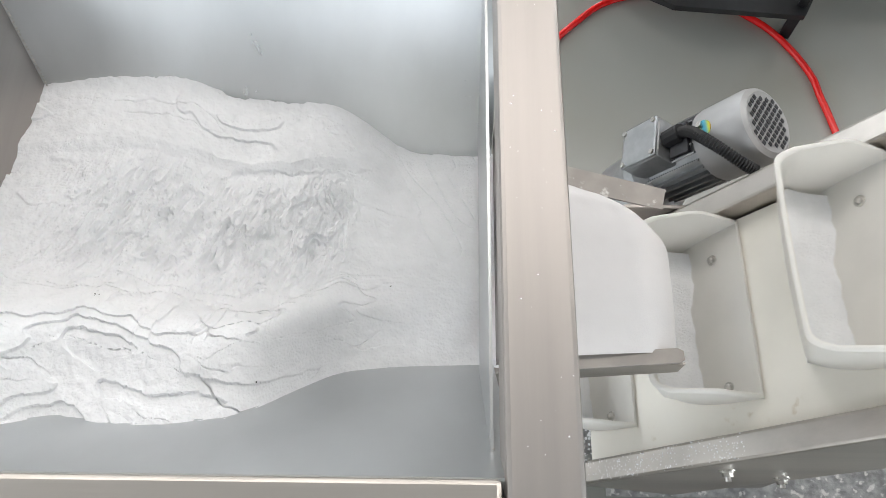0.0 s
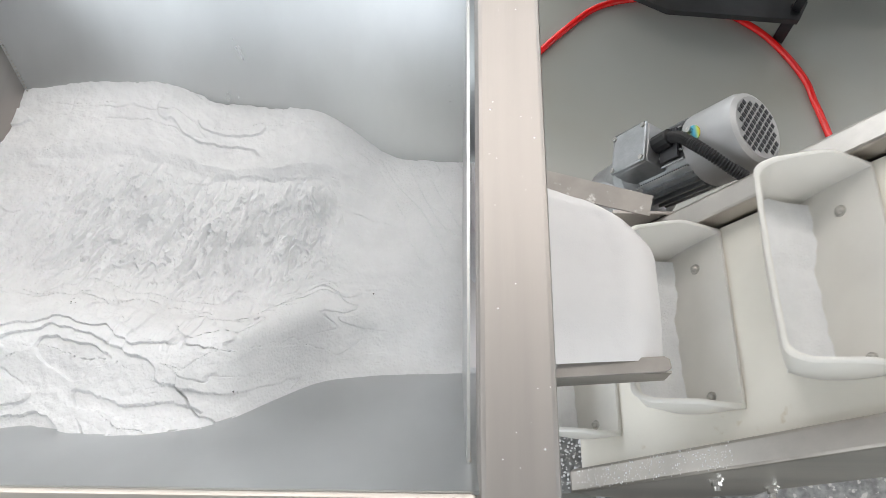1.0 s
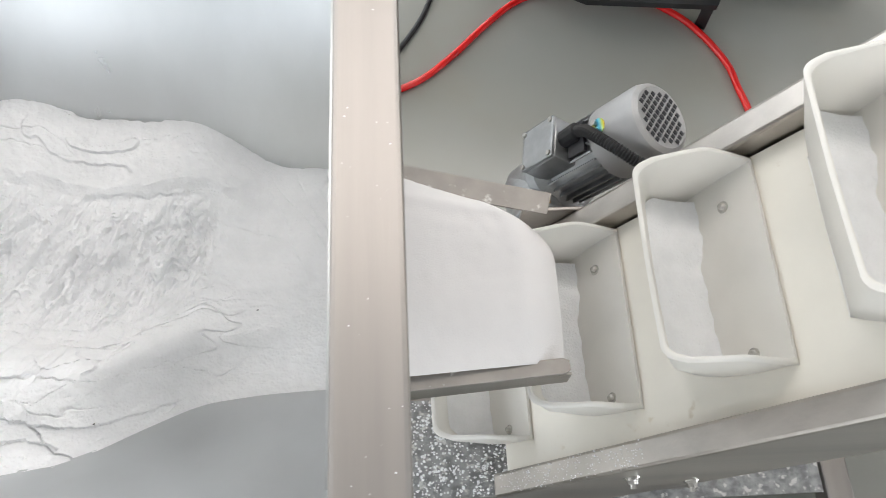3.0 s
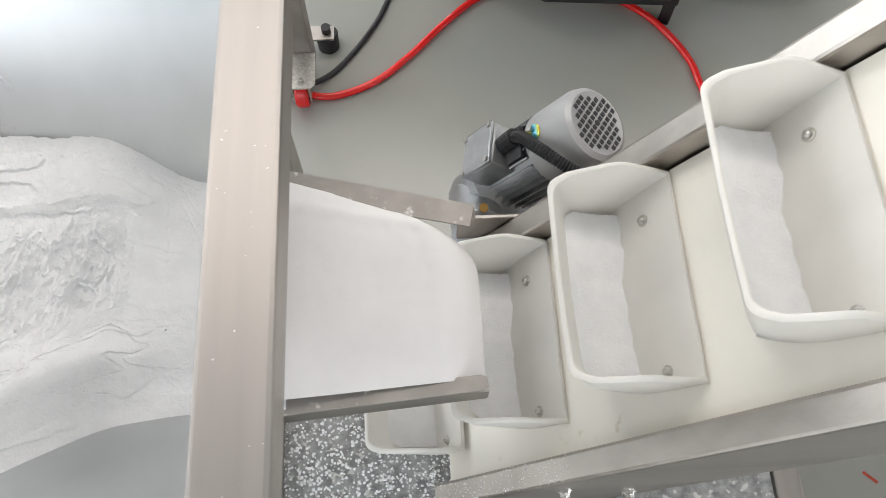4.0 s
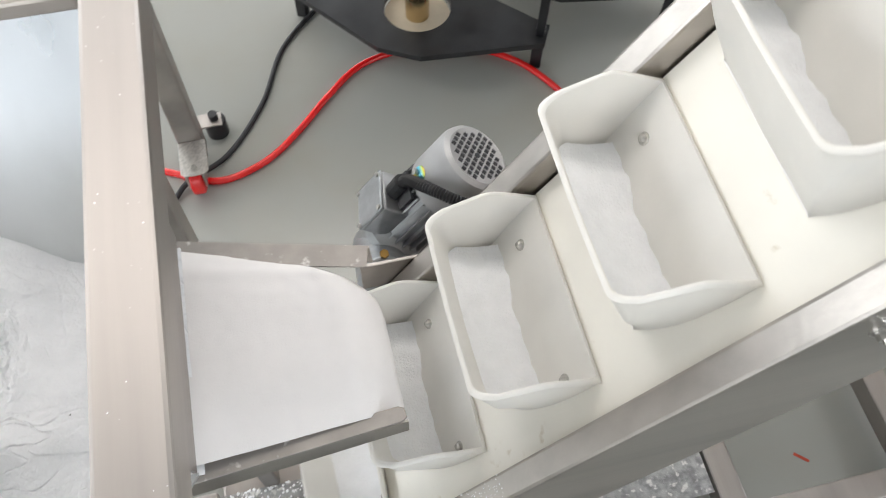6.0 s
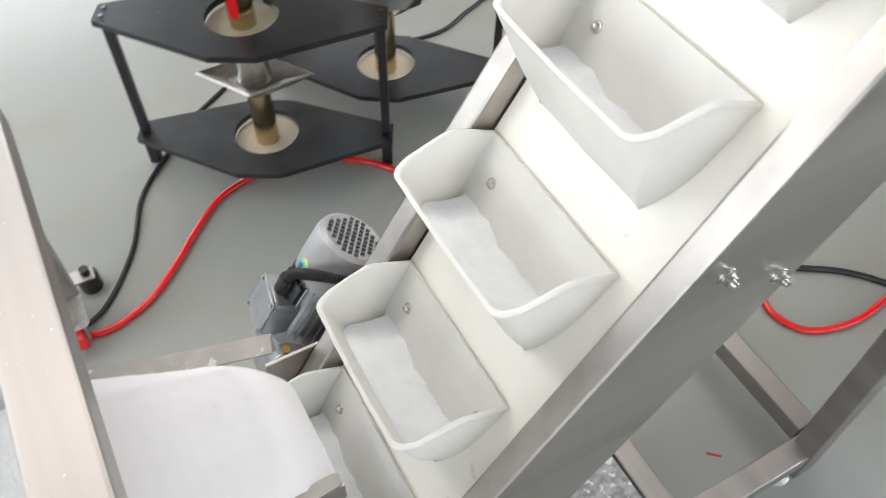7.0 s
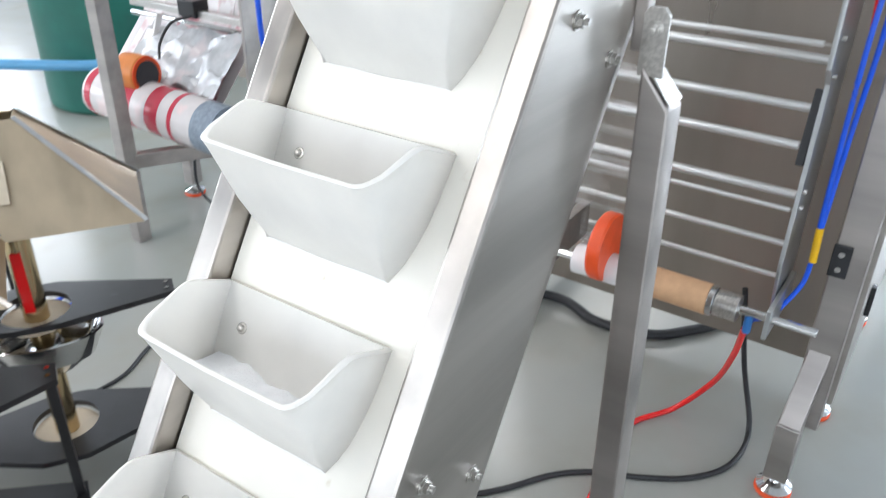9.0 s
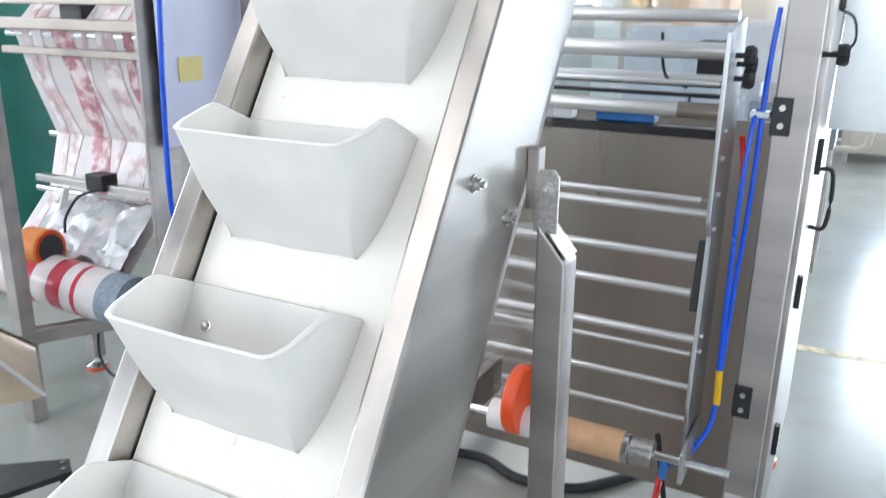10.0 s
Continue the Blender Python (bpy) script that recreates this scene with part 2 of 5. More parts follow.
def hose(pts, r, n=10, per=10, ribs=0.0, bm=None):
    own = bmesh.new()
    line = spline(pts, per)
    rings = []
    for i, p in enumerate(line):
        d = (line[min(i + 1, len(line) - 1)] - line[max(i - 1, 0)]).normalized()
        side = d.cross(Vector((0, 0, 1)))
        side = side.normalized() if side.length > 1e-4 else Vector((1, 0, 0))
        u = side.cross(d)
        rad = r + (ribs if i % 2 else -ribs)
        rings.append([own.verts.new(p + (side * math.cos(2 * math.pi * k / n) + u * math.sin(2 * math.pi * k / n)) * rad) for k in range(n)])
    for a, b in zip(rings, rings[1:]):
        for k in range(n):
            own.faces.new((a[k], a[(k + 1) % n], b[(k + 1) % n], b[k]))
    own.faces.new(rings[0][::-1])
    own.faces.new(rings[-1])
    return merge(bm, own)


def sheet(quad, t, bm=None):
    """A plate of thickness t on four corners."""
    own = bmesh.new()
    q = [Vector(p) for p in quad]
    n = (q[1] - q[0]).cross(q[2] - q[0]).normalized() * t
    a = [own.verts.new(p) for p in q]
    b = [own.verts.new(p + n) for p in q]
    own.faces.new(a)
    own.faces.new(b[::-1])
    for i in range(4):
        own.faces.new((a[i], b[i], b[(i + 1) % 4], a[(i + 1) % 4]))
    return merge(bm, own)


def hex_bolt(a, d, r, bm=None):
    """A hexagon bolt with washer; a lies on the surface, d points out of it."""
    a, d = Vector(a), Vector(d).normalized()
    bm = rod(a, a + d * r * 0.25, r * 1.5, 16, bm=bm)
    bm = rod(a + d * r * 0.2, a + d * r * 0.55, r * 1.2, 14, bm=bm)
    bm = rod(a + d * r * 0.55, a + d * r * 1.25, r, 6, bm=bm)
    return rod(a + d * r * 1.25, a + d * r * 2.0, r * 0.55, 10, bm=bm)


# ---- the hall ----
HX0, HX1, HY0, HY1, HZ = -7.0, 13.0, -7.0, 9.0, 5.2
part("floor", box(HX0, HX1, HY0, HY1, -0.2, 0.0), FLOOR)
tagged(bpy.data.objects["floor"], "grey-green glossy epoxy workshop floor", "floor", kind="structure")
tagged(part("ceiling", box(HX0, HX1, HY0, HY1, HZ, HZ + 0.2), CEILM), "light grey hall ceiling", "ceiling", kind="structure")


def wall_with_windows(name, along, at, thick, lo, hi, windows):
    """A wall along x or y, with openings (from, to, sill, head)."""
    bm = None
    edge = lo
    for a, b, sill, head in windows:
        for u0, u1, z0, z1 in ((edge, a, 0, HZ), (a, b, 0, sill), (a, b, head, HZ)):
            bm = box(u0, u1, at, at + thick, z0, z1, bm=bm) if along == "x" else box(at, at + thick, u0, u1, z0, z1, bm=bm)
        edge = b
    bm = box(edge, hi, at, at + thick, 0, HZ, bm=bm) if along == "x" else box(at, at + thick, edge, hi, 0, HZ, bm=bm)
    return tagged(part(name, bm, WALLM), "plain light hall wall with assumed window openings", "wall", kind="structure")


# windows on the north, west and south walls are unseen, added to bring daylight
S_WIN = [(-5.5, -2.5, 1.0, 4.2), (-1.0, 3.0, 1.0, 4.2), (4.5, 8.5, 1.0, 4.2)]
N_WIN = [(-5.5, -2.5, 1.0, 4.2), (-1.5, 1.5, 1.0, 4.2), (2.5, 5.5, 1.0, 4.2), (6.5, 9.5, 1.0, 4.2)]
W_WIN = [(-5.5, -2.5, 1.0, 4.2), (-1.0, 2.0, 1.0, 4.2), (4.0, 7.0, 1.0, 4.2)]
wall_with_windows("wall_north", "x", HY1, 0.2, HX0, HX1, N_WIN)
wall_with_windows("wall_south", "x", HY0 - 0.2, 0.2, HX0, HX1, S_WIN)
wall_with_windows("wall_west", "y", HX0 - 0.2, 0.2, HY0, HY1, W_WIN)
wall_with_windows("wall_east", "y", HX1, 0.2, HY0, HY1, [(-5.0, -0.8, 0.0, 4.2), (0, 4, 0.6, 4.2)])
for a, b, s, h in N_WIN:
    area_lamp("added_window_light", look(((a + b) / 2, HY1 - 0.02, (s + h) / 2), ((a + b) / 2, 0, (s + h) / 2 - 2.5)), b - a, h - s, WINDOW_WATTS, (0.90, 0.96, 1.0))
for a, b, s, h in W_WIN:
    area_lamp("added_window_light", look((HX0 + 0.02, (a + b) / 2, (s + h) / 2), (0, (a + b) / 2, (s + h) / 2 - 2.5)), b - a, h - s, WEST_WATTS, (0.90, 0.96, 1.0))
for a, b, s, h in S_WIN:
    area_lamp("added_window_light", look(((a + b) / 2, HY0 + 0.02, (s + h) / 2), ((a + b) / 2, 0, (s + h) / 2 - 2.0)), b - a, h - s, SOUTH_WATTS, (0.90, 0.96, 1.0))
# east window and door are added too; the door stays out of view
area_lamp("added_window_light", look((HX1 - 0.02, 2, 2.4), (0, 2, 1.2)), 4, 3.6, EAST_WATTS, (0.88, 0.95, 1.0))
area_lamp("added_door_light", look((HX1 - 0.02, -2.9, 2.1), (0, -2.9, 1.2)), 4.2, 4.2, DOOR_WATTS, (0.82, 0.92, 1.0))
# one band of unseen roof light panels along the hall, added for slanting light
for i in range(6):
    x, y = -5.5 + 3.1 * i, 2.9
    lum = thing("added_roof_light", pose(x, y, HZ), "unseen wide white roof panel, added for light from above", "lamp", "roof lights of the hall")
    part("housing", box(x - 1.35, x + 1.35, y - 0.75, y + 0.75, HZ - 0.08, HZ, 0.01), WHITE, lum)
    area_lamp("added_roof_glow", look((x, y, HZ - 0.09), (x, y + 0.001, 0)), 2.6, 1.4, LAMP_WATTS, (1.0, 0.975, 0.94))


# ---- bucket elevator ----
ANG = 57.8
EL = pose(0, 0, 0, 0, -ANG, 0)          # x up the belt, y across, z out of the belt
S_LO, S_HI = 0.48, 3.018                # centres of the two pulleys along the belt
N_BELT, R_BELT = -0.338, 0.05           # belt surface and its turning radius
PITCH, SPEED, PHASE = 0.245, 0.233, 0.0306
Y_MID = 0.213

elevator = thing("bucket_elevator", pose(0.9, 0.2, 0), "inclined stainless steel bucket elevator with white belt, on a tube base", "conveyor")


def el_box(s0, s1, y0, y1, n0, n1, bev=0.003):
    return box(s0, s1, y0, y1, n0, n1, bev, EL)


RAIL0, RAIL1 = 0.47, 3.12
side_s = part("side_panel", el_box(RAIL0, RAIL1, 0.0, 0.0395, -0.52, -0.30, 0.005), STEEL_S, elevator, "brushed stainless side rail", 40)
side_n = part("side_panel", el_box(RAIL0, RAIL1, 0.3705, 0.41, -0.52, -0.30, 0.005), STEEL_S, elevator, "brushed stainless side rail", 40)
part("return_cover", el_box(0.62, RAIL1, 0.022, 0.388, -0.585, -0.523, 0.004), STEEL_S, elevator, "grey steel return cover", 40)
part("end_cap", el_box(RAIL0 - 0.004, RAIL0 + 0.001, 0.002, 0.038, -0.515, -0.305, 0.001), STEEL, elevator)


def belt_loop(y0, y1, t):
    """A closed band round both pulleys."""
    line = []
    for k in range(40):
        line.append((S_LO + (S_HI - S_LO) * k / 39, N_BELT))
    c = N_BELT - R_BELT
    for k in range(1, 12):
        a = math.pi / 2 - math.pi * k / 12
        line.append((S_HI + R_BELT * math.cos(a), c + R_BELT * math.sin(a)))
    for k in range(40):
        line.append((S_HI - (S_HI - S_LO) * k / 39, N_BELT - 2 * R_BELT))
    for k in range(1, 12):
        a = -math.pi / 2 - math.pi * k / 12
        line.append((S_LO + R_BELT * math.cos(a), c + R_BELT * math.sin(a)))
    bm = bmesh.new()
    rings = []
    n = len(line)
    for i, (s, h) in enumerate(line):
        p, q = line[i - 1], line[(i + 1) % n]
        d = Vector((q[0] - p[0], q[1] - p[1])).normalized()
        nx, nz = d.y, -d.x
        rings.append([bm.verts.new(EL @ Vector(v)) for v in ((s, y0, h), (s, y1, h), (s + nx * t, y1, h + nz * t), (s + nx * t, y0, h + nz * t))])
    for i in range(n):
        a, b = rings[i], rings[(i + 1) % n]
        for k in range(4):
            bm.faces.new((a[k], a[(k + 1) % 4], b[(k + 1) % 4], b[k]))
    return bm


part("belt", belt_loop(0.043, 0.367, 0.004), BELT, elevator, "cream-white conveyor belt with faint stains", 40)
for s in (S_LO, S_HI):
    c = N_BELT - R_BELT
    part("pulley", rod(EL @ Vector((s, 0.045, c)), EL @ Vector((s, 0.365, c)), R_BELT - 0.006, 28), STEEL, elevator)
for s in (0.724, 1.311, 1.8775, 2.46):
    for n in (-0.3555, -0.482):
        part("bolt", hex_bolt(EL @ Vector((s, 0, n)), (0, -1, 0), 0.008), BOLT, elevator)
        part("bolt", hex_bolt(EL @ Vector((s, 0.41, n)), (0, 1, 0), 0.008), BOLT, elevator)
# supporting struts with a slanting cut top and a bracket plate
XZ = Matrix(((0, 0, 1, 0), (1, 0, 0, 0), (0, 1, 0, 0), (0, 0, 0, 1)))   # plan of (y, z), extruded along x
for mid, sg in ((0.205, -1), (0.205, 1)):
    def out(d):
        """y of a point d metres outside the rail."""
        return mid + sg * (0.205 + d)
    strut = [(out(0.040), 0.0), (out(0.088), 0.0), (out(0.069), 1.258), (out(0.022), 1.315)]
    part("strut", prism(strut[::sg], 1.466, 1.519, XZ, 0.004), STEEL, elevator, "square steel strut with a slanting cut top", 40)
    part("strut_cap", sheet([(x, out(d), z) for x, d, z in ((1.469, 0.0245, 1.3165), (1.516, 0.0245, 1.3165), (1.516, 0.0675, 1.2645), (1.469, 0.0675, 1.2645))], 0.002 * sg), BOLT, elevator, "welded cap plate")
    plate = [(out(0.016), 1.300), (out(0.052), 1.300), (out(0.052), 1.382), (out(0.044), 1.392), (out(0.024), 1.392), (out(0.016), 1.382)]
    part("bracket", prism(plate[::sg], 1.468, 1.473, XZ, 0.001), BOLT, elevator, "galvanised bracket plate")
    part("bolt", hex_bolt((1.468, out(0.034), 1.363), (-1, 0, 0), 0.0075), BOLT, elevator)
    part("bracket_arm", box(1.474, 1.50, min(out(0.0), out(0.018)), max(out(0.0), out(0.018)), 1.33, 1.42, 0.002), STEEL, elevator)
# base frame of square tube on the floor
for a, b in (((1.512, -0.03, 0.085), (1.512, 0.44, 0.085)), ((0.62, -0.058, 0.075), (1.485, -0.058, 0.075)), ((0.62, 0.468, 0.075), (1.485, 0.468, 0.075)), ((1.15, -0.03, 0.075), (1.15, 0.44, 0.075))):
    part("base_tube", beam(a, b, 0.05, 0.05, 0.004), STEEL, elevator, smooth=40)
for x in (0.66, 1.44):
    for y in (-0.058, 0.468):
        part("foot", lathe([(0.028, 0), (0.03, 0.006), (0.012, 0.016), (0.01, 0.052)], pose(x, y, 0)), BOLT, elevator, smooth=40)
part("drip_pan", box(0.575, 1.12, 0.0, 0.40, 0.094, 0.098), GALV, elevator, "dusty galvanised drip pan")
for y in (0.02, 0.39):
    part("foot_plate", prism([(0.56, 0.09), (0.86, 0.09), (0.86, 0.36), (0.70, 0.36)], -0.003, 0.003, pose(0, y, 0, 90, 0, 0)), STEEL, elevator)


# ---- buckets ----
def bucket_mesh(inset):
    """Rings from the bottom up to the rim: x up the belt, y across, z out of the belt."""
    levels = []
    for k in range(9):
        h = k / 8
        e = h ** 0.8
        back = Vector((-0.120 + 0.170 * h, 0, 0.001 + inset))
        front = Vector((-0.118 + 0.010 * min(1, h * 6) + 0.081 * e, 0, 0.030 * min(1, (h * 5) ** 0.6) + 0.113 * e))
        mid_t = 0.52
        mid = back.lerp(front, mid_t) + Vector((0.030 * h ** 2, 0, 0.004 * h))
        half = 0.103 + 0.027 * (1 - (1 - h) ** 3.5) + 0.0085 * h - inset
        rad = 0.044 - 0.024 * h
        if inset:
            front += Vector((0.3 * inset, 0, -inset * 0.95))
            if h < 0.2:
                back.x += inset
                front.x += inset
                mid.x += inset
        ring = []
        def along(w):
            if w < mid_t:
                return back.lerp(mid, w / mid_t)
            return mid.lerp(front, (w - mid_t) / (1 - mid_t))
        side = [0.0, 0.12, 0.3, 0.38, 0.45, 0.52, 0.59, 0.66, 0.74, 0.86]
        for w in side:
            p = along(w)
            if 0.2 < w < 0.8:
                p = (along(w - 0.07) + along(w - 0.03) + p + along(w + 0.03) + along(w + 0.07)) / 5
            bow = 0.004 * h * math.sin(math.pi * w)
            ring.append(Vector((p.x, half - 0.006 * w + bow, p.z)))
        for a in (18, 36, 54, 72, 90):
            w = 0.86 + 0.14 * math.sin(radians(a))
            p = along(w)
            ring.append(Vector((p.x, half - 0.0056 - rad * (1 - math.cos(radians(a))), p.z)))
        p = along(1.0)
        for q in (0.5, 0.0):
            ring.append(Vector((p.x - 0.0015 * (1 - q), (half - 0.006 - rad) * q, p.z + 0.001)))
        full = ring + [Vector((v.x, -v.y, v.z)) for v in ring[-2::-1]]
        if inset:
            for v in full:
                v.z = max(v.z, 0.0062)
                v.x = max(v.x, -0.112)
        levels.append(full)
    return levels


def bucket_shell():
    bm = bmesh.new()
    outer, inner = bucket_mesh(0.0), bucket_mesh(0.0056)
    vo = [[bm.verts.new(p) for p in r] for r in outer]
    vi = [[bm.verts.new(p) for p in r] for r in inner]
    n = len(vo[0])
    bead = []
    for a, lift in ((-0.25, 0.0012), (0.0, 0.0032), (0.3, 0.0045), (0.7, 0.0045), (1.0, 0.0032)):
        bead.append([bm.verts.new(outer[-1][i].lerp(inner[-1][i], a) + Vector((lift, 0, lift * 0.35))) for i in range(n)])
    for rings in (vo, vi):
        for a, b in zip(rings, rings[1:]):
            for i in range(n - 1):
                bm.faces.new((a[i], a[i + 1], b[i + 1], b[i]))
            bm.faces.new((a[n - 1], a[0], b[0], b[n - 1]))
        bm.faces.new(rings[0])
    loops = [vo[-1]] + bead + [vi[-1]]
    for a, b in zip(loops, loops[1:]):
        for i in range(n):
            bm.faces.new((a[i], a[(i + 1) % n], b[(i + 1) % n], b[i]))
    return bm


first = thing("bucket", Matrix(), "translucent white plastic elevator bucket bolted to the belt", "bucket", "buckets on the elevator belt")
shell_bm = bucket_shell()
shell_bm.transform(Matrix.Translation((0, 0.012, 0)))
part("shell", shell_bm, PLASTIC, first, "", 50)


def bucket_powder():
    """A thin uneven rest of powder on the bucket's bottom."""
    bm = bmesh.new()
    nx, ny = 10, 30
    rows = []
    for j in range(ny + 1):
        y = -0.116 + 0.232 * j / ny
        back = -0.046 + 0.010 * noise.noise(Vector((y * 17, 0.4, 2))) + 0.006 * noise.noise(Vector((y * 50, 0.4, 5)))
        rows.append([])
        for i in range(nx + 1):
            u = i / nx
            z = 0.0055 + (0.096 - 0.026 * max(0, (abs(y) - 0.088) / 0.028) ** 2 - 0.0055) * u
            x = back + (-0.060 - back) * u - 0.004 * math.sin(math.pi * u)
            rows[-1].append(bm.verts.new((x, y + 0.012, z)))
    for a, b in zip(rows, rows[1:]):
        for i in range(nx):
            bm.faces.new((a[i], b[i], b[i + 1], a[i + 1]))
    return bm


part("powder_rest", bucket_powder(), POWDER, first, "thin rest of white powder", 180)
for y in (-0.1015, 0.1015):
    part("bolt", lathe([(0.0085, 0), (0.0085, 0.001), (0.0078, 0.0022), (0.0055, 0.0026), (0.0050, 0.0058), (0.0035, 0.0078), (0.0012, 0.0084)], pose(0, y, 0.0055), 18), BOLT, first, "round stainless bolt head", 30)

N_BUCKETS = 22
LOOP = 2 * (S_HI - S_LO) + 2 * math.pi * R_BELT


def bucket_pose(u):
    """The pose of a bucket u metres along the belt's loop from the lower pulley's front."""
    run = S_HI - S_LO
    turn = math.pi * R_BELT
    u %= LOOP
    c = N_BELT - R_BELT
    if u < run:
        m = pose(S_LO + u, Y_MID, N_BELT)
    elif u < run + turn:
        a = (u - run) / R_BELT
        m = pose(S_HI, Y_MID, c, 0, math.degrees(a), 0) @ pose(0, 0, R_BELT)
    elif u < 2 * run + turn:
        m = pose(S_HI - (u - run - turn), Y_MID, c - R_BELT, 0, 180, 0)
    else:
        a = math.pi + (u - 2 * run - turn) / R_BELT
        m = pose(S_LO, Y_MID, c, 0, math.degrees(a), 0) @ pose(0, 0, R_BELT)
    return EL @ m


buckets = [first] + [copy_thing(first, Matrix()) for _ in range(N_BUCKETS - 1)]
U0 = (PHASE - S_LO) % PITCH

# ---- gear motor beside the elevator ----
FAN = Vector((0.775, 0.516, 0.559))
AX = Vector((0.523, -0.075, 0.849)).normalized()
MK = 1.33
MM = Matrix.Translation(FAN) @ AX.to_track_quat("Z", "Y").to_matrix().to_4x4() @ Matrix.Diagonal((MK, MK, MK, 1))
motor = thing("gear_motor", pose(0.66, 0.47, 0.3), "silver-grey gear motor with perforated fan cover, fixed beside the elevator", "motor")
part("fan_cover", lathe([(0.0465, -0.075), (0.0475, -0.07), (0.0475, -0.012), (0.045, -0.004), (0.039, 0.0), (0.037, -0.0005)], MM, 40), PAINT_S, motor, "silver fan cover", 40)
# dark squares laid on the cover: the shade inside the vent holes as colour
grille = None
for i in range(-4, 5):
    for j in range(-4, 5):
        u, w = i * 0.0082, j * 0.0082
        if 0.007 < math.hypot(u, w) < 0.0345:
            grille = box(u - 0.0027, u + 0.0027, w - 0.0027, w + 0.0027, 0.0, 0.0006, m=MM @ pose(0, 0, 0, 0, 0, 62), bm=grille)
grille = rod(MM @ Vector((0, 0, 0)), MM @ Vector((0, 0, 0.0007)), 0.0036 * MK, 12, bm=grille)
part("vent_grille", grille, PRINT, motor, "dark squares in place of the shaded vent holes")
part("stator", lathe([(0.040, -0.165), (0.040, -0.075)], MM, 32), CAST, motor)
for k in range(26):
    a = 360 * k / 26
    part("cooling_fin", box(0.039, 0.0475, -0.0011, 0.0011, -0.162, -0.077, m=MM @ pose(0, 0, 0, 0, 0, a)), CAST, motor)
part("flange", lathe([(0.050, -0.189), (0.056, -0.186), (0.056, -0.172), (0.050, -0.166), (0.040, -0.160)], MM, 36), CAST, motor, smooth=40)
part("gearbox", lathe([(0.028, -0.26), (0.036, -0.25), (0.040, -0.21), (0.046, -0.186)], MM, 24), CAST, motor, smooth=40)
part("gearbox_housing", rod(MM @ Vector((0, 0, -0.245)), (0.60, 0.412, 0.39), 0.036 * MK, 24, bev=0.004), CAST, motor, smooth=40)
up_dir = Vector((0.622, 0.539, 0.512)) - (FAN - AX * 0.13)
TB = MM.inverted().to_3x3() @ up_dir
tba = math.degrees(math.atan2(TB.y, TB.x))
TBM = MM @ pose(0, 0, 0, 0, 0, tba)
part("terminal_box", box(0.030, 0.066, -0.029, 0.029, -0.170, -0.112, 0.003, TBM), CAST, motor, "square terminal box", 40)
part("terminal_lid", box(0.0662, 0.070, -0.0295, 0.0295, -0.1705, -0.1115, 0.003, TBM), CAST, motor, smooth=40)
for u in (-0.024, 0.024):
    for w in (-0.167, -0.117):
        part("screw", rod(TBM @ Vector((0.070, u, w)), TBM @ Vector((0.0722, u, w)), 0.0035 * MK, 8), BOLT, motor)
part("cable_gland", rod(TBM @ Vector((0.050, 0, -0.112)), TBM @ Vector((0.052, 0, -0.086)), 0.012 * MK, 12, bev=0.002), RUBBER, motor)
part("nameplate", box(0.0440, 0.0490, -0.020, 0.020, -0.108, -0.080, m=MM @ pose(0, 0, 0, 0, 0, tba + 8)), PRINT, motor, "black nameplate with unreadable print")
part("conduit", hose([TBM @ Vector(p) for p in ((0.052, 0, -0.087), (0.056, 0.010, -0.068), (0.055, 0.028, -0.048), (0.044, 0.046, -0.030), (0.026, 0.060, -0.018), (0.005, 0.066, -0.012))], 0.0068 * MK, 12, 14, 0.0012), RUBBER, motor, "black corrugated conduit")
part("sticker", lathe([(0.0, 0.0), (0.0115, 0.0), (0.0115, 0.0005), (0.0, 0.0006)], MM @ pose(0, 0, 0, 0, 0, tba + 9) @ pose(0.0476, 0, -0.056, 0, 90, 0), 24), HOLO, motor, "round rainbow hologram sticker")
part("oil_plug", rod((0.604, 0.440, 0.436), (0.604, 0.437, 0.446), 0.008, 6), BRASS, motor, "brass oil plug")
part("mount_plate", box(0.56, 0.72, 0.4105, 0.418, 0.30, 0.46, 0.002), STEEL, motor)
part("cover_screw", rod(MM @ Vector((0, 0.047, -0.06)), MM @ Vector((0, 0.052, -0.06)), 0.004 * MK, 8), BOLT, motor)

# ---- hopper with vibrating tray ----
hopper = thing("feed_hopper", pose(0.0, 0.23, 0), "stainless steel powder hopper with square tube rim on tall legs", "hopper")
ZR = 0.969
XE0, XE1 = 0.314, 0.378
XW = -0.300
part("rim_bar", box(XE0, XE1, -0.15, 0.597, ZR - 0.055, ZR, 0.005), STEEL, hopper, "brushed steel rim tube", 40)
part("rim_bar", box(XW - 0.055, XE0 - 0.002, -0.150, -0.090, ZR - 0.055, ZR - 0.001, 0.005), STEEL_S, hopper, smooth=40)
part("rim_bar", box(XW - 0.055, XE0 - 0.002, 0.535, 0.595, ZR - 0.055, ZR - 0.001, 0.005), STEEL_S, hopper, smooth=40)
part("rim_bar", box(XW - 0.057, XW - 0.002, -0.089, 0.534, ZR - 0.055, ZR - 0.001, 0.005), STEEL, hopper, smooth=40)
XG = 0.308                                # inner face of the gate wall
part("slope_wall", sheet(((XW, 0.5345, 0.947), (XG + 0.02, 0.5345, 0.947), (XG + 0.02, 0.352, 0.655), (XW, 0.352, 0.655)), 0.003), SHEET, hopper, "sloping polished steel wall")
part("slope_wall", sheet(((XW, 0.092, 0.655), (XG + 0.02, 0.092, 0.655), (XG + 0.02, -0.0885, 0.9605), (XW, -0.0885, 0.9605)), 0.003), SHEET, hopper, "sloping polished steel wall")
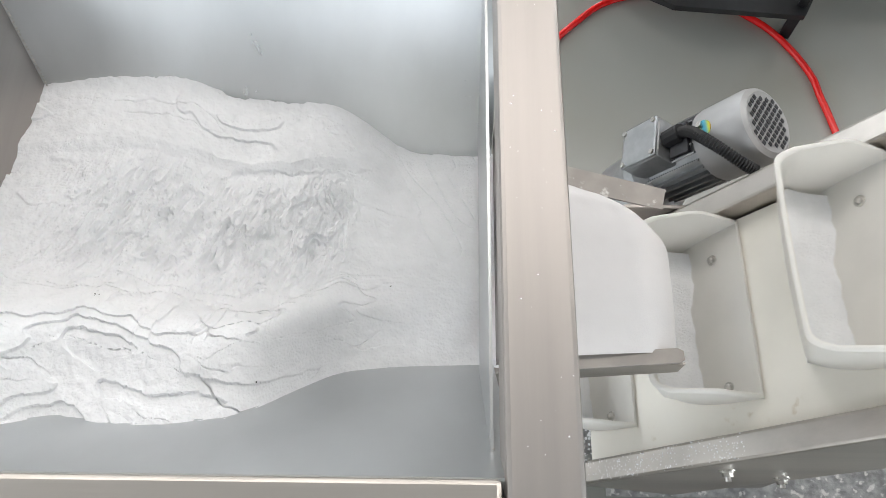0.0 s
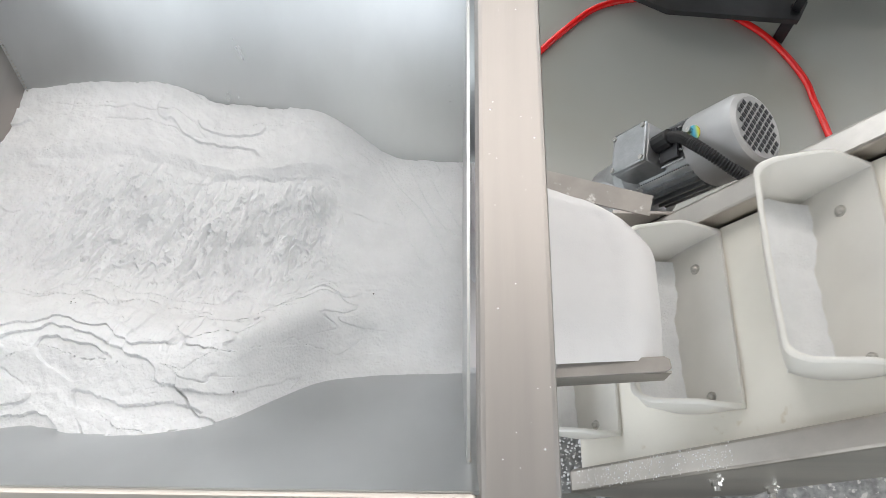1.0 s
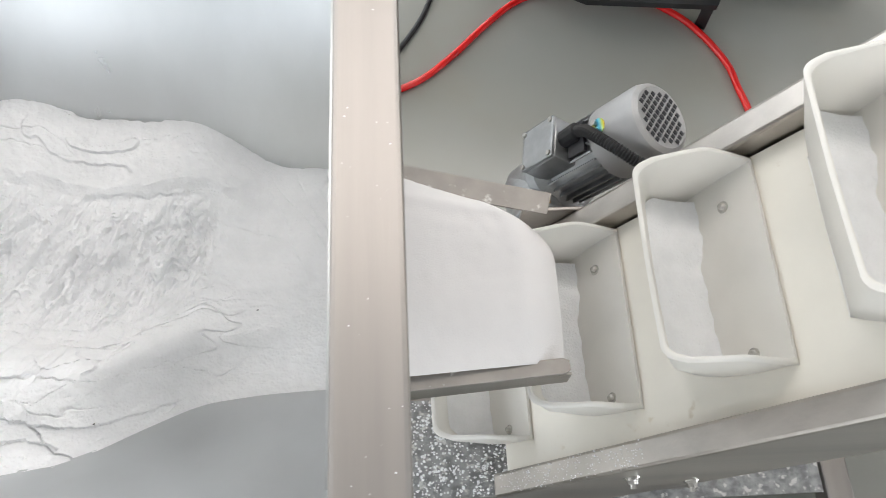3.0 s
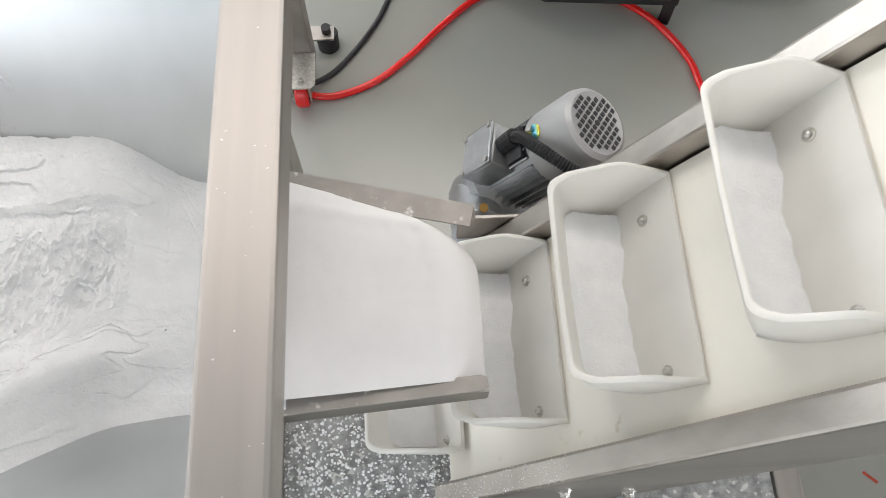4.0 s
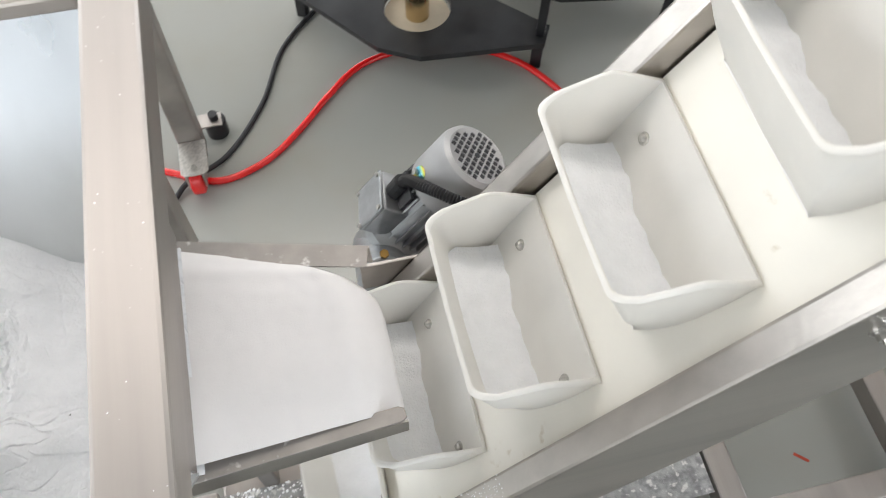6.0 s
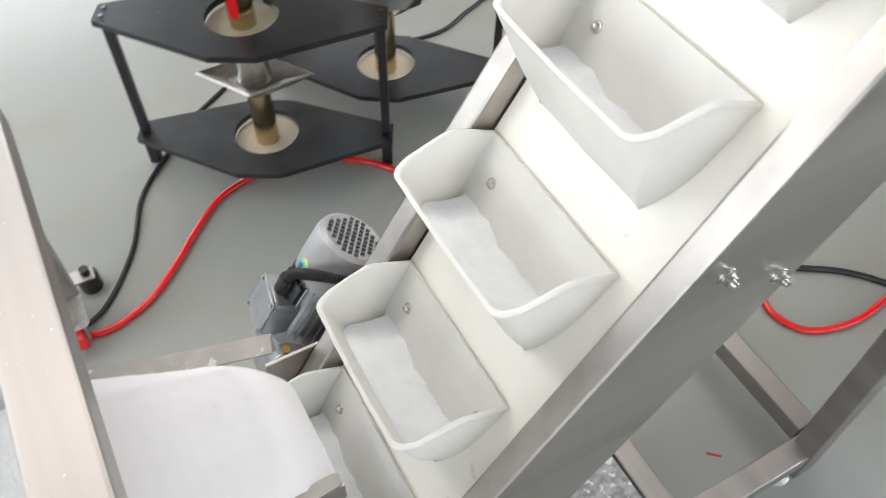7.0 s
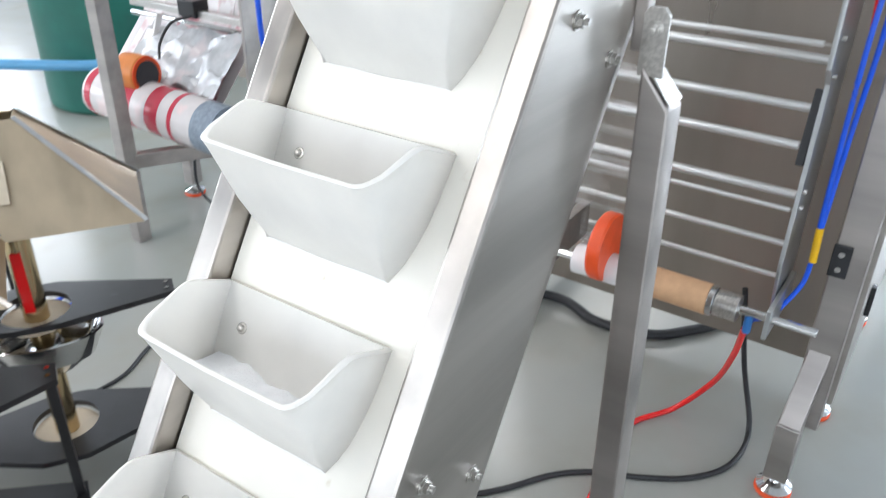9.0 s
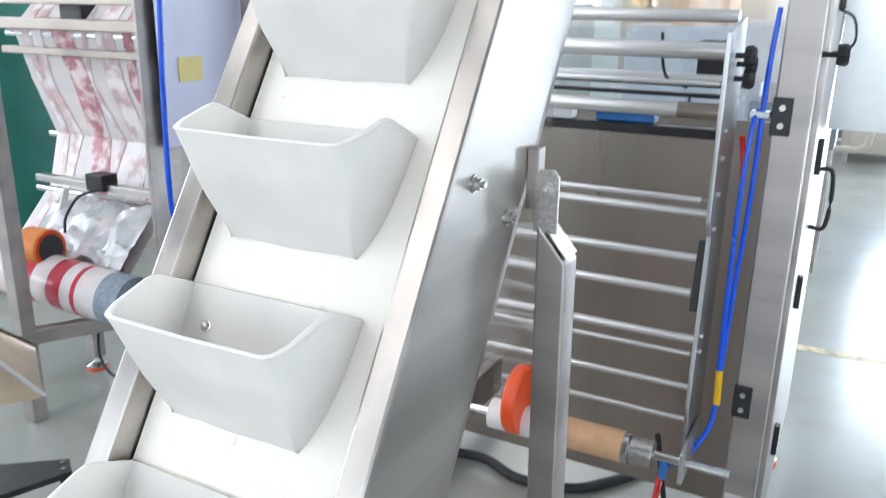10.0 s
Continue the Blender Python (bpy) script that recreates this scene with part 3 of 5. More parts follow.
# darker steel than the sloping walls: its dim reflection is put into the colour
part("end_wall", sheet(((XW, -0.0885, 0.96), (XW, 0.5345, 0.947), (XW + 0.08, 0.352, 0.655), (XW + 0.08, 0.092, 0.655)), 0.003), STEEL, hopper, "leaning steel end wall")
part("bottom_sheet", box(XW + 0.06, 0.30, 0.088, 0.356, 0.645, 0.652), SHEET, hopper)
# upright gate wall above the outlet
part("gate_wall", sheet(((0.309, -0.086, 0.912), (0.309, 0.5345, 0.912), (0.312, 0.385, 0.70), (0.312, 0.06, 0.70)), 0.003), SHEET, hopper, "upright steel wall above the outlet")


def weld(a, b, n, r):
    bm = None
    a, b = Vector(a), Vector(b)
    for i in range(n):
        p = a.lerp(b, (i + 0.5) / n)
        j = random.uniform(0.75, 1.25)
        d = (b - a) / n * 0.62
        own = bmesh.new()
        bmesh.ops.create_uvsphere(own, u_segments=6, v_segments=4, radius=r * j)
        own.transform(Matrix.Translation(p + Vector((random.uniform(-1, 1), random.uniform(-1, 1), random.uniform(-1, 1))) * r * 0.15))
        bm = merge(bm, own)
    return bm


part("weld_seam", weld((0.3085, 0.520, 0.912), (0.3115, 0.383, 0.700), 120, 0.0015), BOLT, hopper, "rough weld seam")
part("weld_seam", weld((0.3085, -0.058, 0.912), (0.3115, 0.062, 0.700), 120, 0.0015), BOLT, hopper, "rough weld seam")
part("weld_seam", weld((XW + 0.003, 0.531, 0.942), (XW + 0.07, 0.385, 0.715), 70, 0.0015), BOLT, hopper, "rough weld seam")
for x, z, r in ((0.293, 0.758, 0.004), (0.291, 0.776, 0.003)):
    y = 0.352 + (z - 0.655) / 0.32 * 0.2
    part("spot_weld", lathe([(r, 0.0), (r * 0.9, 0.0006), (r * 0.5, 0.0002), (0.0002, 0.0)], Matrix.Translation((x, y, z)) @ pose(0, 0, 0, 122, 0, 0), 16), SHEET, hopper, "pressed dimple", 60)
# legs and cross tubes
for x, y in ((0.268, 0.565), (XW - 0.03, 0.565), (0.26, -0.122), (XW - 0.03, -0.122)):
    part("leg", box(x - 0.027, x + 0.027, y - 0.026, y + 0.026, 0.03, ZR - 0.056, 0.004), STEEL, hopper, smooth=40)
    part("foot", lathe([(0.03, 0), (0.032, 0.008), (0.012, 0.018), (0.012, 0.032)], pose(x, y, 0)), RUBBER, hopper, smooth=40)
part("leg", box(0.222, 0.276, 1.012, 1.064, 0.03, 0.70, 0.004), STEEL, hopper, "rear steel leg", 40)
part("cross_tube", box(0.224, 0.274, 0.592, 1.011, 0.62, 0.67, 0.004), STEEL, hopper, smooth=40)
part("foot", lathe([(0.026, 0), (0.027, 0.045), (0.024, 0.05), (0.011, 0.051), (0.011, 0.07)], pose(0.302, 1.108, 0)), RUBBER, hopper, "black adjustable foot", 40)
part("foot_tab", box(0.25, 0.32, 1.085, 1.125, 0.048, 0.053), STEEL, hopper)
part("caster_plate", prism([(0.222, 0.925), (0.232, 0.915), (0.274, 0.915), (0.284, 0.925), (0.284, 1.011), (0.222, 1.011)], 0.098, 0.102, None, 0.001), BOLT, hopper, "galvanised caster plate")
part("caster_bolt", hex_bolt((0.253, 0.935, 0.102), (0, 0, 1), 0.008), BOLT, hopper)
part("caster_wheel", rod((0.232, 0.955, 0.042), (0.262, 0.955, 0.042), 0.042, 28, bev=0.006), RED, hopper, "red caster wheel", 40)
part("caster_fork", box(0.226, 0.230, 0.93, 0.98, 0.03, 0.10), BOLT, hopper)
part("caster_fork", box(0.264, 0.268, 0.93, 0.98, 0.03, 0.10), BOLT, hopper)

tray = thing("vibrating_tray", pose(0.43, 0.23, 0.6), "stainless steel vibrating feed tray with bent side walls", "feed tray")
part("pan", prism([(0.24, 0.085), (0.24, 0.375), (0.42, 0.34), (0.48, 0.325), (0.51, 0.30), (0.540, 0.25), (0.555, 0.11)], 0.618, 0.622), STEEL, tray)
part("side_wall", sheet(((0.24, 0.402, 0.618), (0.576, 0.347, 0.598), (0.573, 0.345, 0.645), (0.24, 0.424, 0.655)), 0.003), STEEL_S, tray)
part("side_lip", sheet(((0.24, 0.424, 0.656), (0.572, 0.345, 0.646), (0.564, 0.314, 0.646), (0.24, 0.386, 0.656)), 0.003), DULL, tray, "dusty folded steel lip")
part("side_wall", sheet(((0.24, 0.077, 0.60), (0.574, 0.1015, 0.60), (0.574, 0.1015, 0.637), (0.24, 0.079, 0.660)), 0.003), STEEL_S, tray)
lip = prism([(0.0, -0.010), (0.33, -0.010), (0.337, -0.006), (0.337, 0.006), (0.33, 0.010), (0.0, 0.010)], -0.002, 0.002,
            Matrix.Translation((0.238, 0.079, 0.6625)) @ pose(0, 0, 0, 0, 3.9, 5.2), 0.0008)
part("side_lip", lip, DULL, tray, "rounded folded steel lip", 40)
part("vibrator_bracket", box(0.30, 0.36, 0.12, 0.33, 0.50, 0.617, 0.004), STEEL, tray)
part("spring_leg", box(0.315, 0.345, 0.20, 0.25, 0.09, 0.499, 0.004), STEEL, tray)
part("base_block", box(0.24, 0.42, 0.14, 0.32, 0.0, 0.09, 0.006), STEEL, tray)
part("outlet_flange", prism([(0.078, 0.695), (0.385, 0.695), (0.395, 0.79), (0.065, 0.79)], 0.329, 0.333, Matrix(((0, 0, 1, 0), (1, 0, 0, 0), (0, 1, 0, 0), (0, 0, 0, 1)))), STEEL, hopper)

# ---- powder ----
def lerp_table(rows, x):
    if x <= rows[0][0]:
        return rows[0][1]
    for (a, p), (b, q) in zip(rows, rows[1:]):
        if x <= b:
            return p + (q - p) * (x - a) / (b - a)
    return rows[-1][1]


def soft_table(rows, x):
    return sum(lerp_table(rows, x + d) for d in (-0.018, -0.012, -0.006, 0, 0.006, 0.012, 0.018)) / 7


def terrace(v, soft):
    """Steps of height one with steep faces."""
    f = v - math.floor(v)
    k = max(0.0, min(1.0, (f - 1 + soft) / soft))
    return math.floor(v) + k * k * (3 - 2 * k)


def n3(x, y, z):
    return noise.noise(Vector((x, y, z)))


def heap_height(x, t):
    """Height of the heap at x; t runs from the south wall (0) to the north wall (1)."""
    zs = soft_table([(-0.3, 0.885), (-0.145, 0.874), (-0.125, 0.846), (-0.045, 0.861), (0.016, 0.855), (0.069, 0.833), (0.104, 0.765), (0.143, 0.696), (0.208, 0.676), (0.31, 0.664)], x)
    zn = soft_table([(-0.3, 0.740), (-0.26, 0.758), (-0.16, 0.772), (-0.067, 0.770), (-0.005, 0.748), (0.053, 0.747), (0.126, 0.743), (0.169, 0.719), (0.214, 0.687), (0.31, 0.684)], x)
    zc = soft_table([(-0.3, 0.80), (-0.1, 0.775), (0.05, 0.745), (0.16, 0.708), (0.31, 0.688)], x)
    left = max(0.0, min(1.0, (0.24 - x) * 6))
    if t < 0.5:
        k = t * 2
        k = k * k * (3 - 2 * k)
        z = zs + (zc - zs) * k
    else:
        k = t * 2 - 1
        z = zc + (zn - zc) * k * k * (3 - 2 * k)
    # crest of the south bank, falling to the wall
    crest = 0.215 + 0.02 * n3(x * 9, 0.3, 1.7)
    z += 0.030 * math.exp(-((t - crest) / 0.085) ** 2) * left
    # step between the bank and the moving middle
    z += 0.005 * left * max(0.0, min(1.0, (0.335 + 0.025 * n3(x * 14, 1, 4) + 0.012 * n3(x * 50, 1, 4) - t) / 0.010))
    z += 0.007 * left * max(0.0, min(1.0, (t - 0.755 - 0.02 * n3(x * 12, 2, 4)) / 0.03))
    # rippled moving middle: short curved scarps, steep on one side
    flow = math.exp(-((t - 0.55) / 0.17) ** 4) * max(0, min(1, (0.165 - x) * 22)) * max(0, min(1, (x + 0.25) * 7))
    yy = (t - 0.5) * 0.4
    ac = x - yy * (0.30 - 2.4 * x) + 0.004 * n3(x * 30, t * 12, 3.1)
    if flow > 0.01:
        p = 2.0 * n3(ac * 58, yy * 27, 0.3) + 1.3 * n3(ac * 120, yy * 60, 6.3)
        q = 1.9 * n3(ac * 180, yy * 90, 8.8)
        z += flow * (0.0050 * terrace(p + ac * 14, 0.2) - 0.0050 * ac * 14 + 0.0026 * terrace(q, 0.2))
        z += flow * (0.0014 * n3(ac * 260, yy * 150, 2.3) + 0.0010 * n3(x * 520, yy * 520, 5.1))
    # crusted banks: slabs, steps and long cracks
    bank = max(0.0, 1 - 1.3 * flow) * left
    south = max(0.0, min(1.0, (0.40 - t) * 10))
    wx, wt = x + 0.012 * n3(x * 30, t * 14, 7), t + 0.018 * n3(x * 26, t * 16, 2) + 0.006 * n3(x * 90, t * 40, 2)
    z += bank * south * 0.0045 * terrace(2.6 * n3(wx * 6 + 4, wt * 13 + wx * 3, 5.5), 0.03)
    z += bank * (1 - south) * 0.0035 * terrace(2.2 * n3(wx * 5 + 1, wt * 10, 2.5), 0.06)
    c1 = abs(n3(wx * 5, wt * 11 + wx * 4, 5.5))
    c2 = abs(n3(wx * 16 + wt * 9, wt * 7, 9.5))
    c3 = abs(n3(wx * 6 + 3, wt * 15 - wx * 5, 1.5))
    gate = max(0.0, min(1.0, 0.4 + 2.5 * n3(x * 8, t * 6, 6.1)))
    gate2 = max(0.0, min(1.0, 0.2 + 2.5 * n3(x * 9, t * 7, 3.1)))
    z -= bank * (0.0025 + 0.0040 * south) * max(0, 1 - c1 / 0.011) * gate
    z -= bank * (0.001 + 0.005 * south) * max(0, 1 - c2 / 0.012) * gate2
    z -= bank * (0.002 + 0.005 * south) * max(0, 1 - c3 / 0.011) * gate2
    z += 0.004 * left * n3(x * 14, t * 7, 8.2) + 0.0012 * n3(x * 45, t * 18, 3.2)
    z += bank * 0.0012 * n3(x * 130, t * 55, 3.9)
    # furrows in the pressed outlet zone
    z -= 0.0012 * (1 - left) * max(0.0, 1 - abs(n3(x * 30 + t * 6, t * 3, 4.1)) / 0.05) * max(0.0, min(1.0, (t - 0.35) * 5))
    return z + 0.0007 * n3(x * 90, t * 40, 4.4)


def powder_heap():
    bm = bmesh.new()
    nx, ny = 600, 440
    rows = []
    for i in range(nx + 1):
        x = XW + 0.012 + (0.335 - XW - 0.012) * i / nx
        z0, z1 = heap_height(x, 0.0), heap_height(x, 1.0)
        jy = 0.004 * noise.noise(Vector((x * 45, 0, 6.6)))
        y0 = 0.092 - (z0 - 0.655) / 0.32 * 0.189 - 0.004 + jy
        y1 = 0.352 + (z1 - 0.655) / 0.32 * 0.2 + 0.004 + jy
        rows.append([bm.verts.new((x, y0 + (y1 - y0) * j / ny, heap_height(x, j / ny))) for j in range(ny + 1)])
    for a, b in zip(rows, rows[1:]):
        for j in range(ny):
            bm.faces.new((a[j], b[j], b[j + 1], a[j + 1]))
    return bm


heap = part("powder_heap", powder_heap(), POWDER, None, "", 28)
tagged(heap, "rippled and cracked heap of fine white powder in the hopper", "powder", kind="stuff")


def tray_powder():
    bm = bmesh.new()
    nx, ny = 90, 70
    rows = []
    for i in range(nx + 1):
        u = i / nx
        rows.append([])
        for j in range(ny + 1):
            w = j / ny
            ys = 0.091 + 0.024 * u
            y = ys + (0.385 - 0.045 * u - ys) * w
            end = 0.572 - 0.075 * max(0, (w - 0.60) / 0.40) ** 2.2
            x = 0.315 + (end - 0.315) * u
            z = 0.678 - 0.034 * u + 0.010 * math.exp(-((w - 0.5) / 0.35) ** 4) - 0.030 * max(0, (u - 0.80) / 0.20) ** 2.2
            z -= (0.012 if w > 0.5 else 0.004) * abs(2 * w - 1) ** 5
            z += 0.004 * math.exp(-((w - 0.86) / 0.05) ** 2) + 0.0035 * math.exp(-((u - 0.80) / 0.06) ** 2) * (1 - abs(2 * w - 1) ** 4)
            z += 0.0025 * noise.noise(Vector((x * 14, y * 11, 1))) + 0.0007 * noise.noise(Vector((x * 60, y * 60, 2)))
            rows[-1].append(bm.verts.new((x, y, z)))
    for a, b in zip(rows, rows[1:]):
        for j in range(ny):
            bm.faces.new((a[j], b[j], b[j + 1], a[j + 1]))
    edge = [rows[-1][j] for j in range(ny + 1)]
    low = [bm.verts.new(v.co + Vector((0.003, 0, -0.028))) for v in edge]
    for j in range(ny):
        bm.faces.new((edge[j], low[j], low[j + 1], edge[j + 1]))
    return bm


# the layer's shade comes from its base colour
tagged(part("powder_layer", tray_powder(), POWDER_SHADED, None, "", 180), "smooth layer of white powder on the feed tray, shade mixed into its colour", "powder", kind="stuff")


def crumbs(n, x0, x1, y0, y1, zf, r0, r1, seed):
    rnd = random.Random(seed)
    vs, fs = [], []
    for _ in range(n):
        x, y, r = rnd.uniform(x0, x1), rnd.uniform(y0, y1), rnd.uniform(r0, r1)
        z = zf(x, y)
        k = len(vs)
        for a in range(6):
            q = r * rnd.uniform(0.55, 1.15)
            vs.append((x + q * math.cos(a * math.pi / 3), y + q * math.sin(a * math.pi / 3), z))
        vs.append((x + 0.2 * r, y, z + 0.6 * r))
        fs += [(k + a, k + (a + 1) % 6, k + 6) for a in range(6)]
    me = bpy.data.meshes.new("crumbs")
    me.from_pydata(vs, [], fs)
    me.materials.append(POWDER)
    return me


def scatter(name, label, me):
    return tagged(new(name, me), label, "powder", kind="stuff")


scatter("powder_crumbs", "scattered powder crumbs on the drip pan", crumbs(1500, 0.2, 0.56, 0.02, 0.2, lambda x, y: 0.0925, 0.0005, 0.0038, 3))
scatter("powder_crumbs", "fine powder grains on the steel rim", crumbs(30, XE0 + 0.006, XE1 - 0.006, -0.13, 0.5, lambda x, y: ZR + 0.0002, 0.0003, 0.0012, 4))
catch = thing("catch_pan", pose(0.4, 0.1, 0), "dusty galvanised catch pan under the tray", "pan")
part("pan_sheet", box(0.14, 0.56, 0.02, 0.20, 0.088, 0.092), GALV, catch)
part("pan_leg", box(0.16, 0.20, 0.03, 0.07, 0.0, 0.0875), STEEL, catch)
part("pan_leg", box(0.50, 0.54, 0.03, 0.07, 0.0, 0.0875), STEEL, catch)
part("pan_edge", box(0.19, 0.235, 0.015, 0.205, 0.093, 0.115, 0.003), STEEL, catch)


def rail_grains(n, seed):
    rnd = random.Random(seed)
    me = crumbs(n, 0.49, 0.80, 0.003, 0.037, lambda x, y: -0.2999, 0.0004, 0.0016, seed)
    me.transform(EL)
    return me


scatter("powder_crumbs", "fine powder grains on the elevator rail", rail_grains(320, 8))

specks = bpy.data.meshes.new("specks")
sp_v, sp_f = [], []
for x, t in ((-0.105, 0.30), (-0.102, 0.304), (-0.107, 0.306), (-0.19, 0.09), (0.075, 0.085), (0.20, 0.33)):
    z0, z1 = heap_height(x, 0.0), heap_height(x, 1.0)
    y0, y1 = 0.092 - (z0 - 0.655) / 0.32 * 0.189 - 0.004, 0.352 + (z1 - 0.655) / 0.32 * 0.2 + 0.004
    y, z, k = y0 + (y1 - y0) * t, heap_height(x, t) + 0.0003, len(sp_v)
    sp_v += [(x - 0.0014, y, z), (x + 0.001, y - 0.001, z), (x + 0.0008, y + 0.0014, z), (x, y, z + 0.0014)]
    sp_f += [(k, k + 1, k + 3), (k + 1, k + 2, k + 3), (k + 2, k, k + 3)]
specks.from_pydata(sp_v, [], sp_f)
specks.materials.append(RUBBER)
tagged(new("dark_specks", specks), "few dark specks of dirt lying on the powder", "dirt", kind="stuff")


# ---- bag former stands ----
def plate_outline(front):
    return [(-0.34, -0.032), (-0.055, -front), (0.055, -front), (0.34, -0.032), (0.34, 0.032), (0.055, 0.125), (-0.055, 0.125), (-0.34, 0.032)]


def plate_with_hole(z0, z1, hole, m, front=0.160):
    """The stand's plate, with a round opening through it."""
    out = plate_outline(front)
    bm = bmesh.new()
    n = 48
    def at(a):
        d = Vector((math.cos(a), math.sin(a)))
        best = 9.0
        for i in range(len(out)):
            p, q = Vector(out[i]), Vector(out[(i + 1) % len(out)])
            e = q - p
            det = d.x * -e.y + e.x * d.y
            if abs(det) > 1e-9:
                s = (p.x * -e.y + e.x * p.y) / det
                k = (d.x * p.y - d.y * p.x) / det
                if s > 0 and -1e-6 <= k <= 1 + 1e-6:
                    best = min(best, s)
        return d * best
    angles = sorted([2 * math.pi * i / n for i in range(n)] + [math.atan2(y, x) % (2 * math.pi) for x, y in out])
    rings = {}
    for key, f, z in (("ot", at, z1), ("ob", at, z0), ("it", None, z1), ("ib", None, z0)):
        rings[key] = [bm.verts.new((*(f(a) if f else Vector((math.cos(a), math.sin(a))) * hole), z)) for a in angles]
    k = len(angles)
    for i in range(k):
        j = (i + 1) % k
        for a, b in (("ot", "it"), ("it", "ib"), ("ib", "ob"), ("ob", "ot")):
            bm.faces.new((rings[a][i], rings[a][j], rings[b][j], rings[b][i]))
    bmesh.ops.remove_doubles(bm, verts=bm.verts, dist=1e-6)
    bm.transform(m)
    return bm


def former_stand(x, y, turn, collar=True, label="black former stand with gilt forming tube and folded metal collar", tube_top=1.03, lift=0.0):
    m = pose(x, y, 0, 0, 0, turn)
    st = thing("bag_former_stand", m, label, "machine part", "bag former stands on the floor")
    for z in (0.095, 0.466):
        part("plate", plate_with_hole(z, z + 0.016, 0.086, m, 0.094 if lift and z > 0.3 else 0.160), BLACK, st, "black anodised plate")
        zd = z - 0.014
        part("disc", lathe([(0.032, zd), (0.0855, zd), (0.0855, zd + 0.005), (0.032, zd + 0.005)], m, 36), CREAM, st, "cream disc round the tube")
    for u in (-0.322, 0.322):
        part("post", box(u - 0.011, u + 0.011, -0.011, 0.011, 0.112, 0.465, 0.002, m), BLACK, st, "black square post")
        part("leg", box(u - 0.014, u + 0.014, -0.014, 0.014, 0.0, 0.094, 0.002, m), BLACK, st)
        for v in (-0.016, 0.016):
            part("cap_screw", rod(m @ Vector((u, v, 0.482)), m @ Vector((u, v, 0.4865)), 0.006, 12), SILVER, st)
    for a, u, v in ((0.19, 0.0, 0.0), (-0.19, 0, 0)):
        part("slot", box(a - 0.008, a + 0.008, -0.007, 0.007, 0.4822, 0.4826, m=m), PRINT, st)
    part("forming_tube", lathe([(0.028, 0.07), (0.031, 0.07), (0.031, tube_top), (0.028, tube_top)], m, 32), GOLD, st, "polished gilt forming tube", 40)
    # polished shoulder between the plates
    if lift:
        part("shoulder", lathe([(0.034, 0.288), (0.06, 0.294), (0.105, 0.330), (0.135, 0.405), (0.130, 0.408), (0.10, 0.342), (0.05, 0.315), (0.042, 0.375), (0.034, 0.39)], m @ Matrix.Diagonal((1.12, 0.62, 1, 1)), 32), SILVER, st, "polished steel forming bowl", 30)
    else:
        wings = lathe([(0.032, 0.250), (0.10, 0.302), (0.103, 0.306), (0.098, 0.309), (0.05, 0.290), (0.032, 0.300)], m @ Matrix.Diagonal((1.45, 0.85, 1, 1)), 4)
        wings = lathe([(0.033, 0.285), (0.044, 0.295), (0.040, 0.345), (0.046, 0.385), (0.033, 0.40)], m, 24, wings)
        part("shoulder", wings, BOLT, st, "polished folded steel forming shoulder", 30)
    if collar:
        for sgn in (-1, 1):
            bm = None
            bm = sheet([m @ Vector(p) for p in ((-0.30, sgn * 0.16, 0.755), (0.30, sgn * 0.16, 0.755), (0.06, sgn * 0.034, 0.995), (-0.06, sgn * 0.034, 0.995))], 0.003 * sgn, bm)
            part("collar_sheet", bm, COLLAR, st, "sloping brushed metal collar sheet")
            part("edge_strip", sheet([m @ Vector(p) for p in ((0.30, sgn * 0.162, 0.756), (0.309, sgn * 0.155, 0.757), (0.069, sgn * 0.030, 1.0), (0.06, sgn * 0.036, 0.997))], 0.003, None), SILVER, st)
            part("tag", sheet([m @ Vector(p) for p in ((-0.02, sgn * 0.131 , 0.832), (0.03, sgn * 0.131, 0.832), (0.03, sgn * 0.085, 0.917), (-0.02, sgn * 0.085, 0.917))], -0.004 * sgn, None), CREAM, st, "small cream plate with a rivet")
            part("collar_end", sheet([m @ Vector(p) for p in ((sgn * 0.298, -0.158, 0.755), (sgn * 0.298, 0.158, 0.755), (sgn * 0.06, 0.032, 0.993), (sgn * 0.06, -0.032, 0.993))], 0.003, None), COLLAR, st)
        part("red_stripe", box(0.0312, 0.0322, -0.013, 0.013, 0.49, 0.66, m=m @ pose(0, 0, 0, 0, 0, 225 - turn)), RED, st, "red stripe down the tube")
    part("knob", lathe([(0.03, tube_top), (0.032, tube_top + 0.02), (0.028, tube_top + 0.05), (0.012, tube_top + 0.06)], m, 20), RUBBER, st, smooth=40)
    return st


former_stand(0.85, 1.305, -28.6)
former_stand(1.265, 1.42, -33.0, lift=0.075)
former_stand(1.185, 2.13, -20.0, label="black former stand with folded metal collar, farther back")

# ---- hoses and cables on the floor ----
def floor_line(name, pts, r, material, label, category):
    return tagged(part(name, hose(pts, r, 10, 10), material, None, "", 60), label, category)


